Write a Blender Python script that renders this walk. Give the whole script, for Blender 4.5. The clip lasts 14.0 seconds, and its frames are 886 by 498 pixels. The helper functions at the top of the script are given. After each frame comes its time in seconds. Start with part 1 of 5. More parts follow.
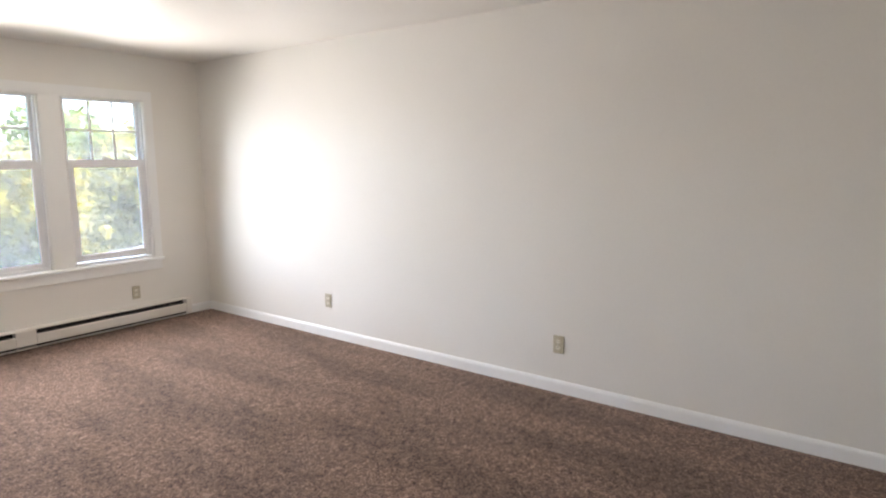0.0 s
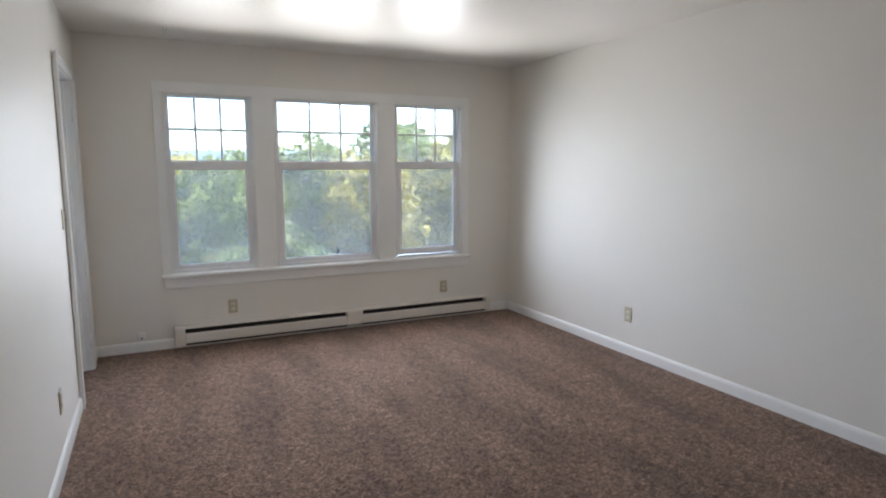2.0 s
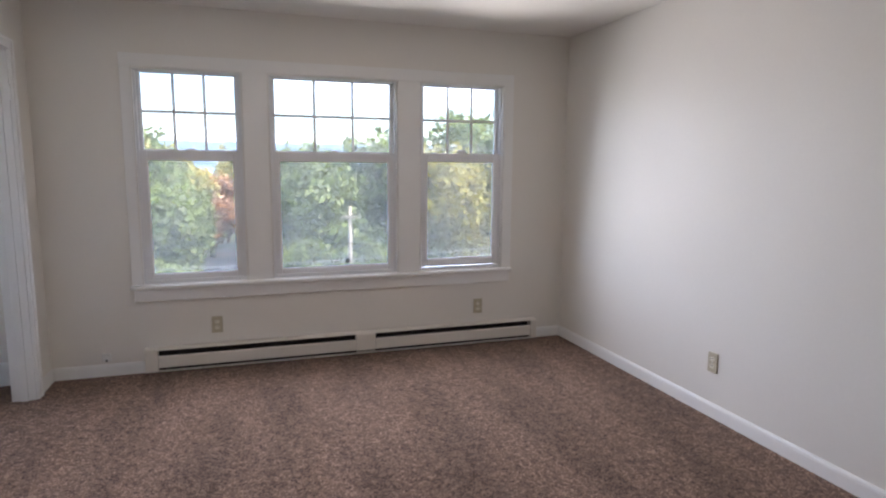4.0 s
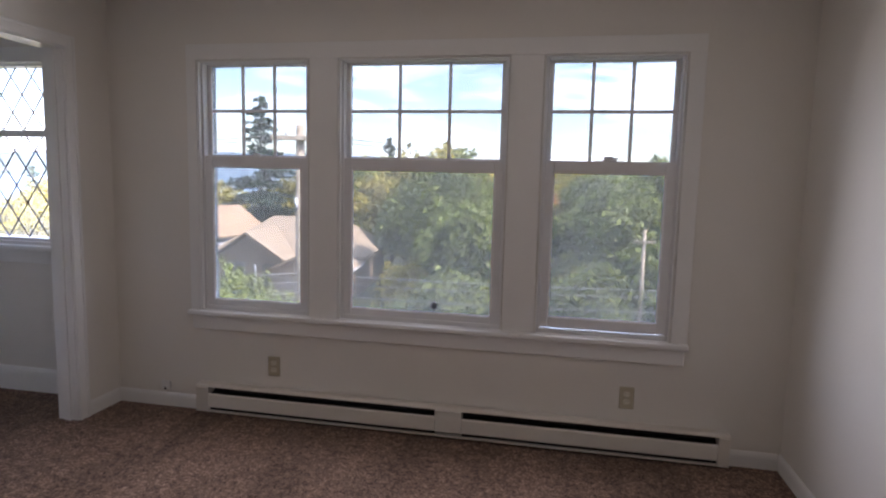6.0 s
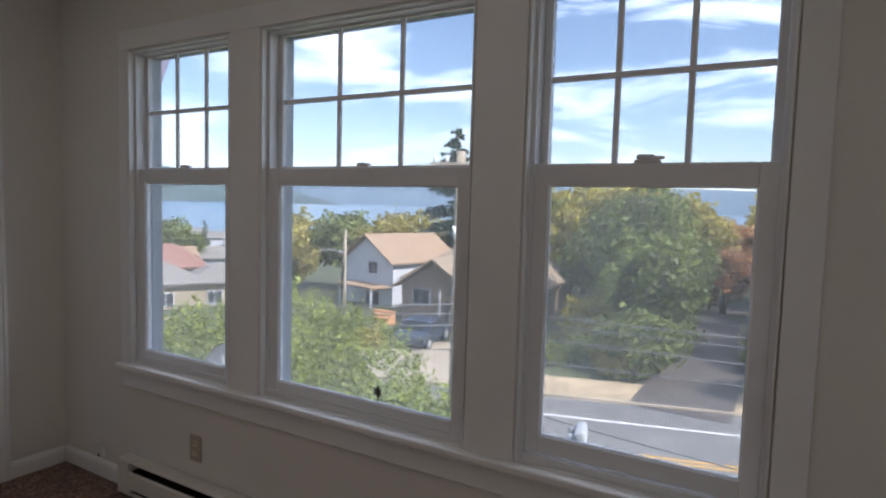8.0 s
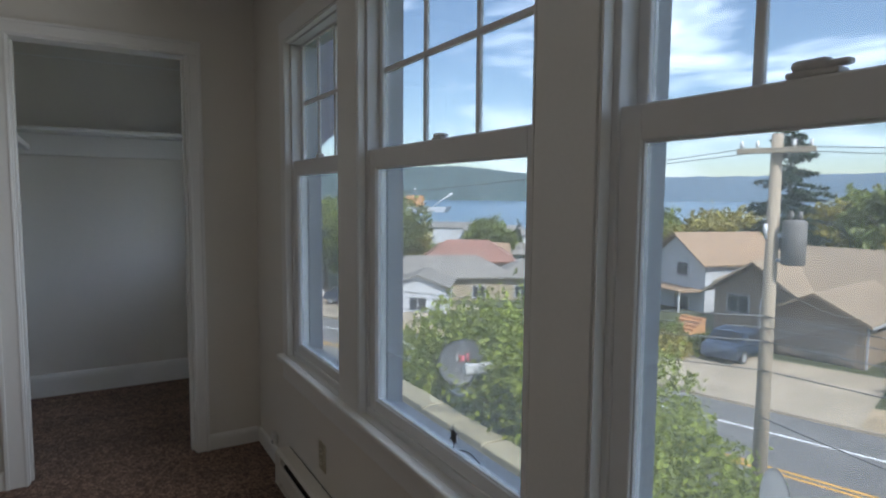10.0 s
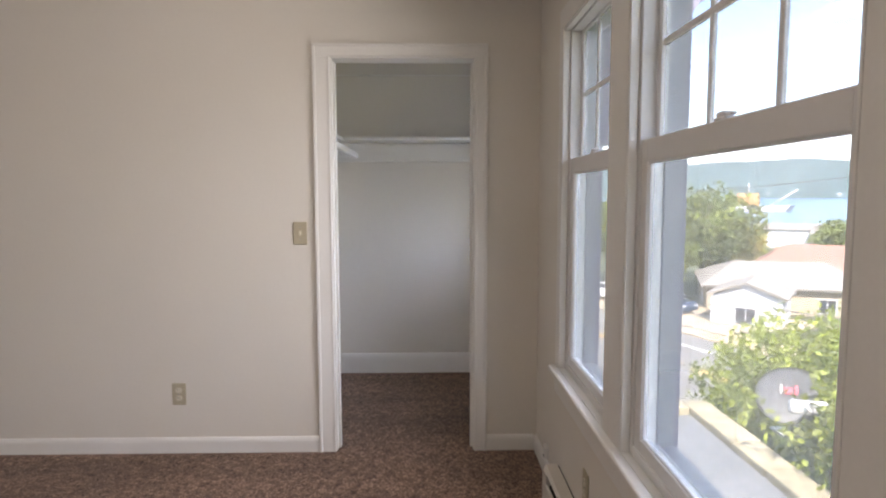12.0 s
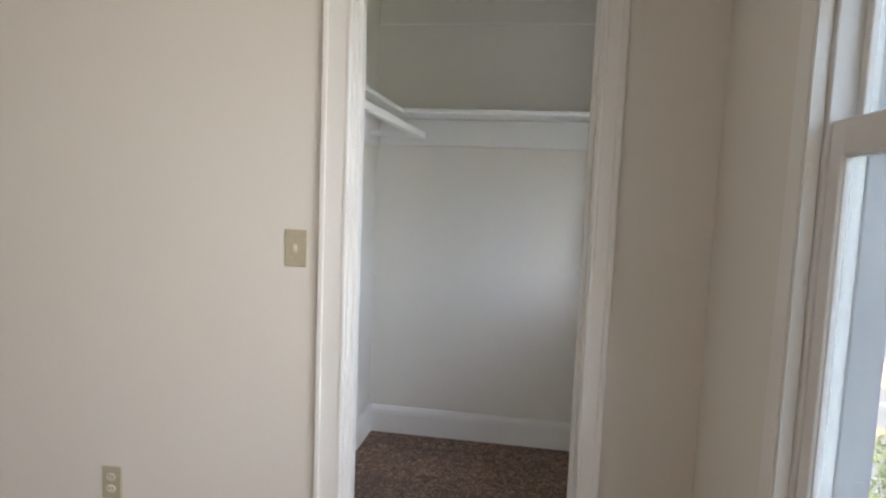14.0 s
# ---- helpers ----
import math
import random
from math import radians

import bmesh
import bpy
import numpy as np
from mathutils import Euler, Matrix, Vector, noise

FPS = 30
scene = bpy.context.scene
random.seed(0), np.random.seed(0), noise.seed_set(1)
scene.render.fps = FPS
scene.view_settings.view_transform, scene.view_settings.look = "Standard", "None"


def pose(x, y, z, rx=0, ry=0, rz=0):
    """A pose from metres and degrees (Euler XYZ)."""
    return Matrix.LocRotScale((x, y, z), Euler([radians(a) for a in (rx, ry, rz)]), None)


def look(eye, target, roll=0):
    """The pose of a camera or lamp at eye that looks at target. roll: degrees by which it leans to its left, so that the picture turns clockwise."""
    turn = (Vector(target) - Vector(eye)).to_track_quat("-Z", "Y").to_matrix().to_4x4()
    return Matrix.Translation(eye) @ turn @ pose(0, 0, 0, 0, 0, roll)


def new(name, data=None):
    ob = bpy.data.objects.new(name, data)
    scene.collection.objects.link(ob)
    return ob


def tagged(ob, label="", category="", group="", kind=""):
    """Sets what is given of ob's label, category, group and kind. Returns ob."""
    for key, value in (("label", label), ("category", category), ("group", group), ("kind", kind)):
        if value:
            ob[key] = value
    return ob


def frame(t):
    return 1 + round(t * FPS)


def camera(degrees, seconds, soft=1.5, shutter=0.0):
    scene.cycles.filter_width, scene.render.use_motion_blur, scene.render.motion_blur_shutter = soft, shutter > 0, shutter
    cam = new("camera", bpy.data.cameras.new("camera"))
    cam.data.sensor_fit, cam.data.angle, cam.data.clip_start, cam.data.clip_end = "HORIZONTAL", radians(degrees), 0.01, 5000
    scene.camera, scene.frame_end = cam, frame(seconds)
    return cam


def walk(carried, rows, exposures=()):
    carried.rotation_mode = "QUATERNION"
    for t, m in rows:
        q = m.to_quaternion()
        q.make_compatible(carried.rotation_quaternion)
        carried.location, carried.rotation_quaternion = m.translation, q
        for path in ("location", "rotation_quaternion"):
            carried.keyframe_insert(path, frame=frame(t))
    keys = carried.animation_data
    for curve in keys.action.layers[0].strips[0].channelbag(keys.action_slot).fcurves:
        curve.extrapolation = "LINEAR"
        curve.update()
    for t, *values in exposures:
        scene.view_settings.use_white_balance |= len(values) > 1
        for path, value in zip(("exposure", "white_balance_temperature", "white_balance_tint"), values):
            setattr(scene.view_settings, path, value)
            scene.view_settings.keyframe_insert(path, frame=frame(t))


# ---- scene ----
cam = camera(72.8, 14.0, soft=2.1)
PATH = [
    (0, (0.307, -5.452, 1.486), (1.9, -4.279, 1.192), -0.3),
    (0.5, (0.333, -5.304, 1.471), (1.641, -3.819, 1.184), 0.4),
    (1, (0.406, -5.238, 1.428), (1.47, -3.565, 1.16), 0.5),
    (1.5, (0.422, -5.294, 1.43), (1.344, -3.539, 1.164), -0.1),
    (2, (0.457, -5.196, 1.425), (1.321, -3.411, 1.164), -0.1),
    (4.5, (1.602, -4.069, 1.412), (2.018, -2.131, 1.146), 0.8),
    (5, (2.026, -3.742, 1.373), (2.131, -1.76, 1.129), 1.2),
    (5.5, (2.303, -3.449, 1.374), (2.157, -1.469, 1.139), 1.4),
    (6, (2.607, -3.114, 1.388), (2.223, -1.164, 1.16), 1.4),
    (6.5, (2.787, -2.778, 1.379), (2.252, -0.862, 1.174), 1.6),
    (7, (2.973, -2.395, 1.375), (2.28, -0.527, 1.199), 1.5),
    (9.5, (3.249, -0.926, 1.363), (1.737, 0.374, 1.201), 1.0),
    (10, (3.267, -0.781, 1.342), (1.553, 0.235, 1.169), 0.5),
    (10.5, (3.169, -0.548, 1.354), (1.265, 0.029, 1.153), 1.0),
    (11, (3.245, -0.57, 1.336), (1.278, -0.266, 1.147), 0.3),
    (11.5, (3.205, -0.514, 1.345), (1.216, -0.414, 1.16), -0.2),
    (12, (3.078, -0.552, 1.345), (1.087, -0.514, 1.166), -0.1),
    (12.5, (2.886, -0.555, 1.36), (0.895, -0.581, 1.174), 0.1),
    (13, (2.555, -0.532, 1.333), (0.565, -0.648, 1.168), 0.7),
    (13.5, (2.187, -0.49, 1.344), (0.207, -0.716, 1.167), 1.5),
    (14, (1.769, -0.48, 1.34), (-0.198, -0.791, 1.155), 2.3),
]
EXPOSURES = [
    (0.0, 4.45, 6250, 16), (0.6, 4.1, 6050, 13), (1.5, 3.7, 5850, 13), (4.5, 3.4, 6000, 22), (5.5, 2.85, 6100, 24), (7.0, 2.6, 6400, 28), (9.5, 1.85, 5600, 4), (10.0, 1.9, 6000, 12),
    (10.5, 2.6, 6800, 20), (11.0, 2.85, 6900, 22), (12.0, 3.3, 6850, 21), (13.0, 3.42, 6800, 18), (14.0, 3.42, 6700, 15),
]
walk(cam, [(t, look(eye, target, roll)) for t, eye, target, roll in PATH], EXPOSURES)

# ---- world and sun ----
SUN_AZ, SUN_EL = radians(97), radians(46)      # clockwise from +y
world = bpy.data.worlds.new("world")
scene.world = world
world.use_nodes = True
wn, wl = world.node_tree.nodes, world.node_tree.links
wn.clear()
sky = wn.new("ShaderNodeTexSky")
sky.sky_type, sky.sun_disc = "NISHITA", False
sky.sun_elevation, sky.sun_rotation = SUN_EL, SUN_AZ
sky.altitude, sky.air_density, sky.dust_density, sky.ozone_density = 30, 1.0, 0.6, 2.0
wco = wn.new("ShaderNodeTexCoord")
wmap = wn.new("ShaderNodeMapping")
wmap.inputs["Scale"].default_value = (1.6, 1.6, 6.5)
wmap.inputs["Rotation"].default_value = (0.0, 0.12, 0.3)
cloud = wn.new("ShaderNodeTexNoise")
cloud.inputs["Scale"].default_value, cloud.inputs["Detail"].default_value = 1.9, 9
cloud.inputs["Roughness"].default_value, cloud.inputs["Distortion"].default_value = 0.58, 0.5
cramp = wn.new("ShaderNodeValToRGB")
cramp.color_ramp.elements[0].position, cramp.color_ramp.elements[1].position = 0.47, 0.74
cmix = wn.new("ShaderNodeMix")
cmix.data_type = "RGBA"
cmix.inputs[7].default_value = (19.0, 19.4, 20.0, 1)
wbg, wout = wn.new("ShaderNodeBackground"), wn.new("ShaderNodeOutputWorld")
wbg.inputs["Strength"].default_value = 0.14
wl.new(wco.outputs["Generated"], wmap.inputs[0])
wl.new(wmap.outputs[0], cloud.inputs["Vector"])
wl.new(cloud.outputs[0], cramp.inputs[0])
wl.new(cramp.outputs[0], cmix.inputs[0])
wl.new(sky.outputs[0], cmix.inputs[6])
# clouds on the sun's side of the sky are brighter
wsep, wside, wscale = wn.new("ShaderNodeSeparateXYZ"), wn.new("ShaderNodeMapRange"), wn.new("ShaderNodeVectorMath")
wside.inputs["From Min"].default_value, wside.inputs["From Max"].default_value = -0.7, 0.6
wside.inputs["To Min"].default_value, wside.inputs["To Max"].default_value = 11.0, 18.0
wscale.operation = "SCALE"
wscale.inputs[0].default_value = (0.88, 0.98, 1.13)
wl.new(wco.outputs["Generated"], wsep.inputs[0])
wl.new(wsep.outputs[0], wside.inputs["Value"])
wrise, wmul = wn.new("ShaderNodeMath"), wn.new("ShaderNodeMath")
wrise.operation, wmul.operation = "MULTIPLY_ADD", "MULTIPLY"
wrise.inputs[1].default_value, wrise.inputs[2].default_value = 1.3, 0.8     # and brighter overhead, as in a cloudy sky
wl.new(wsep.outputs[2], wrise.inputs[0])
wl.new(wrise.outputs[0], wmul.inputs[0])
wl.new(wside.outputs[0], wmul.inputs[1])
wl.new(wmul.outputs[0], wscale.inputs["Scale"])
wl.new(wscale.outputs[0], cmix.inputs[7])
wl.new(cmix.outputs[2], wbg.inputs[0])
wl.new(wbg.outputs[0], wout.inputs[0])

sun_data = bpy.data.lights.new("sun", "SUN")
sun_data.energy, sun_data.angle, sun_data.color = 4.6, radians(0.6), (1.0, 0.95, 0.87)
sun = new("sun", sun_data)
sun_dir = Vector((math.sin(SUN_AZ) * math.cos(SUN_EL), math.cos(SUN_AZ) * math.cos(SUN_EL), math.sin(SUN_EL)))
sun.matrix_world = look(sun_dir * 60, (0, 0, 0))

# daylight at the three window openings: warm light thrown up from the sunlit ground, and cool light from the sky
for x0, x1 in ((0.60, 1.21), (1.44, 2.29), (2.52, 3.14)):
    lamp = bpy.data.lights.new("window_ground_light", "AREA")
    lamp.shape, lamp.size, lamp.size_y = "RECTANGLE", x1 - x0 - 0.16, 0.06
    lamp.energy, lamp.spread, lamp.color = 0.26 * (x1 - x0), radians(70), (1.0, 0.90, 0.74)
    at = Vector(((x0 + x1) / 2, 0.012, 1.52))
    new("window_ground_light", lamp).matrix_world = look(at, at + Vector((0, -0.83, 0.56)))
    lamp = bpy.data.lights.new("window_sky_light", "AREA")
    lamp.shape, lamp.size, lamp.size_y = "RECTANGLE", x1 - x0 - 0.04, 1.28
    lamp.energy, lamp.spread, lamp.color = 1.5 * (x1 - x0), radians(150), (0.95, 0.955, 0.93)
    at = Vector(((x0 + x1) / 2, -0.068, 1.32))
    new("window_sky_light", lamp).matrix_world = look(at, at + Vector((0, -1, -0.12)))

# ---- materials ----


def material(name, colour, rough=0.6, metal=0.0, spec=0.5, scale=8.0, vary=0.12, fine=120.0, fine_vary=0.06, bump=0.1, bump_scale=None,
             stretch=(1, 1, 1), rand=0.0, distance=0.002, island=False):
    """A node material with colour variation at two scales, a fine relief and an optional tint per object or per island."""
    m = bpy.data.materials.new(name)
    m.use_nodes = True
    n, l = m.node_tree.nodes, m.node_tree.links
    b = n["Principled BSDF"]
    b.inputs["Roughness"].default_value, b.inputs["Metallic"].default_value = rough, metal
    b.inputs["Specular IOR Level"].default_value = spec
    co, mp = n.new("ShaderNodeTexCoord"), n.new("ShaderNodeMapping")
    mp.inputs["Scale"].default_value = stretch
    l.new(co.outputs["Object"], mp.inputs[0])
    big, small = n.new("ShaderNodeTexNoise"), n.new("ShaderNodeTexNoise")
    big.inputs["Scale"].default_value, big.inputs["Detail"].default_value = scale, 4
    small.inputs["Scale"].default_value, small.inputs["Detail"].default_value = fine, 3
    for t in (big, small):
        l.new(mp.outputs[0], t.inputs["Vector"])

    def spread(sock, amount):
        r = n.new("ShaderNodeMapRange")
        r.inputs["From Min"].default_value, r.inputs["From Max"].default_value = 0.25, 0.75
        r.inputs["To Min"].default_value, r.inputs["To Max"].default_value = 1 - amount, 1 + amount
        l.new(sock, r.inputs["Value"])
        return r.outputs[0]

    def times(a, c):
        k = n.new("ShaderNodeMath")
        k.operation = "MULTIPLY"
        l.new(a, k.inputs[0])
        l.new(c, k.inputs[1])
        return k.outputs[0]

    f = times(spread(big.outputs[0], vary), spread(small.outputs[0], fine_vary))
    if rand:
        if island:
            src = n.new("ShaderNodeNewGeometry").outputs["Random Per Island"]
        else:
            src = n.new("ShaderNodeObjectInfo").outputs["Random"]
        r = n.new("ShaderNodeMapRange")
        r.inputs["To Min"].default_value, r.inputs["To Max"].default_value = 1 - rand, 1 + rand
        l.new(src, r.inputs["Value"])
        f = times(f, r.outputs[0])
    v = n.new("ShaderNodeVectorMath")
    v.operation = "SCALE"
    v.inputs[0].default_value = colour[:3]
    l.new(f, v.inputs["Scale"])
    l.new(v.outputs[0], b.inputs["Base Color"])
    if bump:
        tex = small
        if bump_scale:
            tex = n.new("ShaderNodeTexNoise")
            tex.inputs["Scale"].default_value, tex.inputs["Detail"].default_value = bump_scale, 3
            l.new(mp.outputs[0], tex.inputs["Vector"])
        bp = n.new("ShaderNodeBump")
        bp.inputs["Strength"].default_value, bp.inputs["Distance"].default_value = bump, distance
        l.new(tex.outputs[0], bp.inputs["Height"])
        l.new(bp.outputs[0], b.inputs["Normal"])
    return m


M = {}
M["wall"] = material("wall_paint", (0.80, 0.77, 0.71), rough=0.5, scale=1.3, vary=0.02, fine=60, fine_vary=0.01, bump=0.25, bump_scale=9, distance=0.004)
M["ceiling"] = material("ceiling_paint", (0.84, 0.81, 0.76), rough=0.32, scale=1.0, vary=0.02, fine=80, fine_vary=0.02, bump=0.5, bump_scale=38, distance=0.004)
M["trim"] = material("trim_paint", (0.86, 0.855, 0.83), rough=0.35, scale=3, vary=0.02, fine=90, fine_vary=0.015, bump=0.12, bump_scale=40)
M["vinyl"] = material("window_vinyl", (0.80, 0.80, 0.80), rough=0.3, scale=4, vary=0.02, fine=60, fine_vary=0.01, bump=0.04)
M["heater"] = material("heater_enamel", (0.74, 0.70, 0.63), rough=0.38, scale=3, vary=0.04, fine=40, fine_vary=0.02, bump=0.05)
# near-black colour stands in for shade inside slots and openings
M["dark"] = material("cavity_shade", (0.02, 0.018, 0.016), rough=0.7, bump=0.0)
M["fin"] = material("heater_fins", (0.12, 0.11, 0.10), rough=0.45, metal=0.8, bump=0.05)
M["almond"] = material("almond_plastic", (0.50, 0.45, 0.33), rough=0.35, scale=20, vary=0.03, bump=0.02)
M["ivory"] = material("ivory_plastic", (0.70, 0.66, 0.55), rough=0.3, scale=20, vary=0.03, bump=0.02)
M["white_plastic"] = material("white_plastic", (0.78, 0.77, 0.74), rough=0.35, bump=0.03)
M["metal"] = material("grey_metal", (0.45, 0.45, 0.46), rough=0.4, metal=0.8, scale=20, vary=0.1, bump=0.05)
M["lock"] = material("lock_grey", (0.62, 0.62, 0.62), rough=0.45, bump=0.04)
M["lead"] = material("lead_came", (0.09, 0.09, 0.10), rough=0.5, metal=0.5, bump=0.05)
M["siding"] = material("mauve_trim_paint", (0.20, 0.19, 0.26), rough=0.6, scale=5, vary=0.1, bump=0.1)
M["outer_paint"] = material("blue_grey_paint", (0.27, 0.29, 0.33), rough=0.6, scale=5, vary=0.1, bump=0.1)
M["membrane"] = material("roof_membrane", (0.13, 0.14, 0.15), rough=0.85, scale=3, vary=0.2, fine=90, fine_vary=0.15, bump=0.3)
M["coping"] = material("mossy_concrete", (0.28, 0.25, 0.17), rough=0.9, scale=6, vary=0.35, fine=70, fine_vary=0.2, bump=0.5, distance=0.006)
M["dish"] = material("dish_grey", (0.21, 0.22, 0.24), rough=0.5, scale=6, vary=0.08, bump=0.05)
M["dishwhite"] = material("dish_white", (0.36, 0.37, 0.38), rough=0.5, scale=6, vary=0.06, bump=0.05)
M["dishred"] = material("dish_red_mark", (0.55, 0.10, 0.14), rough=0.5, bump=0.0)
M["leafdark"] = material("dark_sticker", (0.05, 0.055, 0.06), rough=0.6, bump=0.0)
M["asphalt"] = material("asphalt", (0.13, 0.125, 0.118), rough=0.9, scale=0.7, vary=0.2, fine=30, fine_vary=0.2, bump=0.3)
M["lane"] = material("lane_asphalt", (0.075, 0.063, 0.056), rough=0.9, scale=0.5, vary=0.3, fine=20, fine_vary=0.2, bump=0.3)
M["line_white"] = material("road_white", (0.68, 0.68, 0.66), rough=0.8, scale=2, vary=0.2, bump=0.1)
M["line_yellow"] = material("road_yellow", (0.62, 0.33, 0.05), rough=0.8, scale=2, vary=0.2, bump=0.1)
M["drive"] = material("driveway_concrete", (0.32, 0.265, 0.19), rough=0.9, scale=0.5, vary=0.22, fine=12, fine_vary=0.1, bump=0.2)
M["dirt"] = material("dry_verge", (0.34, 0.26, 0.16), rough=0.95, scale=0.8, vary=0.4, fine=9, fine_vary=0.3, bump=0.6, distance=0.02)
M["ground"] = material("ground_grass", (0.06, 0.068, 0.028), rough=0.95, scale=0.12, vary=0.5, fine=4, fine_vary=0.3, bump=0.5, distance=0.03)
M["leaf_shrub"] = material("leaf_shrub", (0.23, 0.27, 0.04), rough=0.5, scale=1.2, vary=0.35, fine=8, fine_vary=0.2, bump=0.0, rand=0.5, island=True)
M["leaf_green"] = material("leaf_green", (0.17, 0.20, 0.045), rough=0.55, scale=0.35, vary=0.4, fine=3, fine_vary=0.2, bump=0.0, rand=0.45, island=True)
M["leaf_yellow"] = material("leaf_yellow_green", (0.34, 0.29, 0.06), rough=0.55, scale=0.35, vary=0.35, fine=3, fine_vary=0.2, bump=0.0, rand=0.4, island=True)
M["leaf_orange"] = material("leaf_orange", (0.36, 0.18, 0.075), rough=0.55, scale=0.35, vary=0.3, fine=3, fine_vary=0.2, bump=0.0, rand=0.4, island=True)
M["leaf_fir"] = material("leaf_fir", (0.045, 0.075, 0.045), rough=0.6, scale=0.5, vary=0.3, fine=5, fine_vary=0.2, bump=0.0, rand=0.4, island=True)
M["bark"] = material("bark", (0.11, 0.08, 0.055), rough=0.9, scale=3, vary=0.3, fine=20, fine_vary=0.2, bump=0.6, distance=0.02)
M["pole"] = material("pole_wood", (0.33, 0.27, 0.20), rough=0.85, scale=2, vary=0.2, fine=15, fine_vary=0.2, bump=0.5, stretch=(6, 6, 0.5), distance=0.01)
M["transformer"] = material("weathered_grey", (0.15, 0.14, 0.13), rough=0.7, scale=5, vary=0.3, bump=0.1)
M["galv"] = material("galvanised", (0.40, 0.41, 0.42), rough=0.5, metal=0.3, scale=4, vary=0.1, bump=0.05)
M["cable"] = material("cable_grey", (0.12, 0.12, 0.12), rough=0.5, bump=0.0)
M["shingle_tan"] = material("shingle_tan", (0.25, 0.19, 0.13), rough=0.9, scale=0.7, vary=0.15, fine=9, fine_vary=0.2, bump=0.3, stretch=(1, 1, 3), distance=0.01)
M["shingle_brown"] = material("shingle_brown", (0.28, 0.19, 0.12), rough=0.9, scale=0.7, vary=0.15, fine=9, fine_vary=0.2, bump=0.3, distance=0.01)
M["shingle_red"] = material("shingle_red", (0.24, 0.125, 0.095), rough=0.9, scale=0.7, vary=0.15, fine=9, fine_vary=0.2, bump=0.3, distance=0.01)
M["shingle_grey"] = material("shingle_grey", (0.20, 0.185, 0.165), rough=0.9, scale=0.7, vary=0.15, fine=9, fine_vary=0.2, bump=0.3, distance=0.01)
M["house_beige"] = material("house_beige", (0.25, 0.19, 0.135), rough=0.8, scale=0.8, vary=0.08, fine=12, fine_vary=0.05, bump=0.2, stretch=(1, 1, 8))
M["house_white"] = material("house_white", (0.46, 0.47, 0.49), rough=0.8, scale=0.8, vary=0.05, fine=12, fine_vary=0.04, bump=0.2, stretch=(1, 1, 8))
M["house_tan"] = material("house_tan", (0.32, 0.265, 0.19), rough=0.8, scale=0.8, vary=0.08, fine=12, fine_vary=0.05, bump=0.2)
M["garage"] = material("garage_door", (0.27, 0.22, 0.175), rough=0.7, scale=2, vary=0.05, bump=0.1)
M["dark_glass"] = material("dark_glass", (0.03, 0.035, 0.045), rough=0.08, spec=0.8, bump=0.0)
M["car"] = material("car_blue", (0.03, 0.045, 0.075), rough=0.22, spec=0.8, bump=0.0)
M["car_white"] = material("car_white", (0.70, 0.70, 0.70), rough=0.25, spec=0.8, bump=0.0)
M["tyre"] = material("tyre", (0.02, 0.02, 0.02), rough=0.8, bump=0.1)
M["steps"] = material("orange_wood", (0.50, 0.26, 0.12), rough=0.8, scale=2, vary=0.15, bump=0.2)
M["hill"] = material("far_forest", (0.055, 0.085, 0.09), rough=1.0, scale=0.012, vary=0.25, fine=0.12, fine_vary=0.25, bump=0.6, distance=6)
# distance haze is put into this paler, bluer colour
M["hill_far"] = material("haze_tinted_hills", (0.10, 0.145, 0.19), rough=1.0, scale=0.006, vary=0.12, fine=0.05, fine_vary=0.12, bump=0.3, distance=6)
M["water"] = material("bay_water", (0.05, 0.11, 0.18), rough=0.28, spec=0.5, scale=0.01, vary=0.1, fine=0.3, fine_vary=0.05, bump=0.3, distance=0.4)


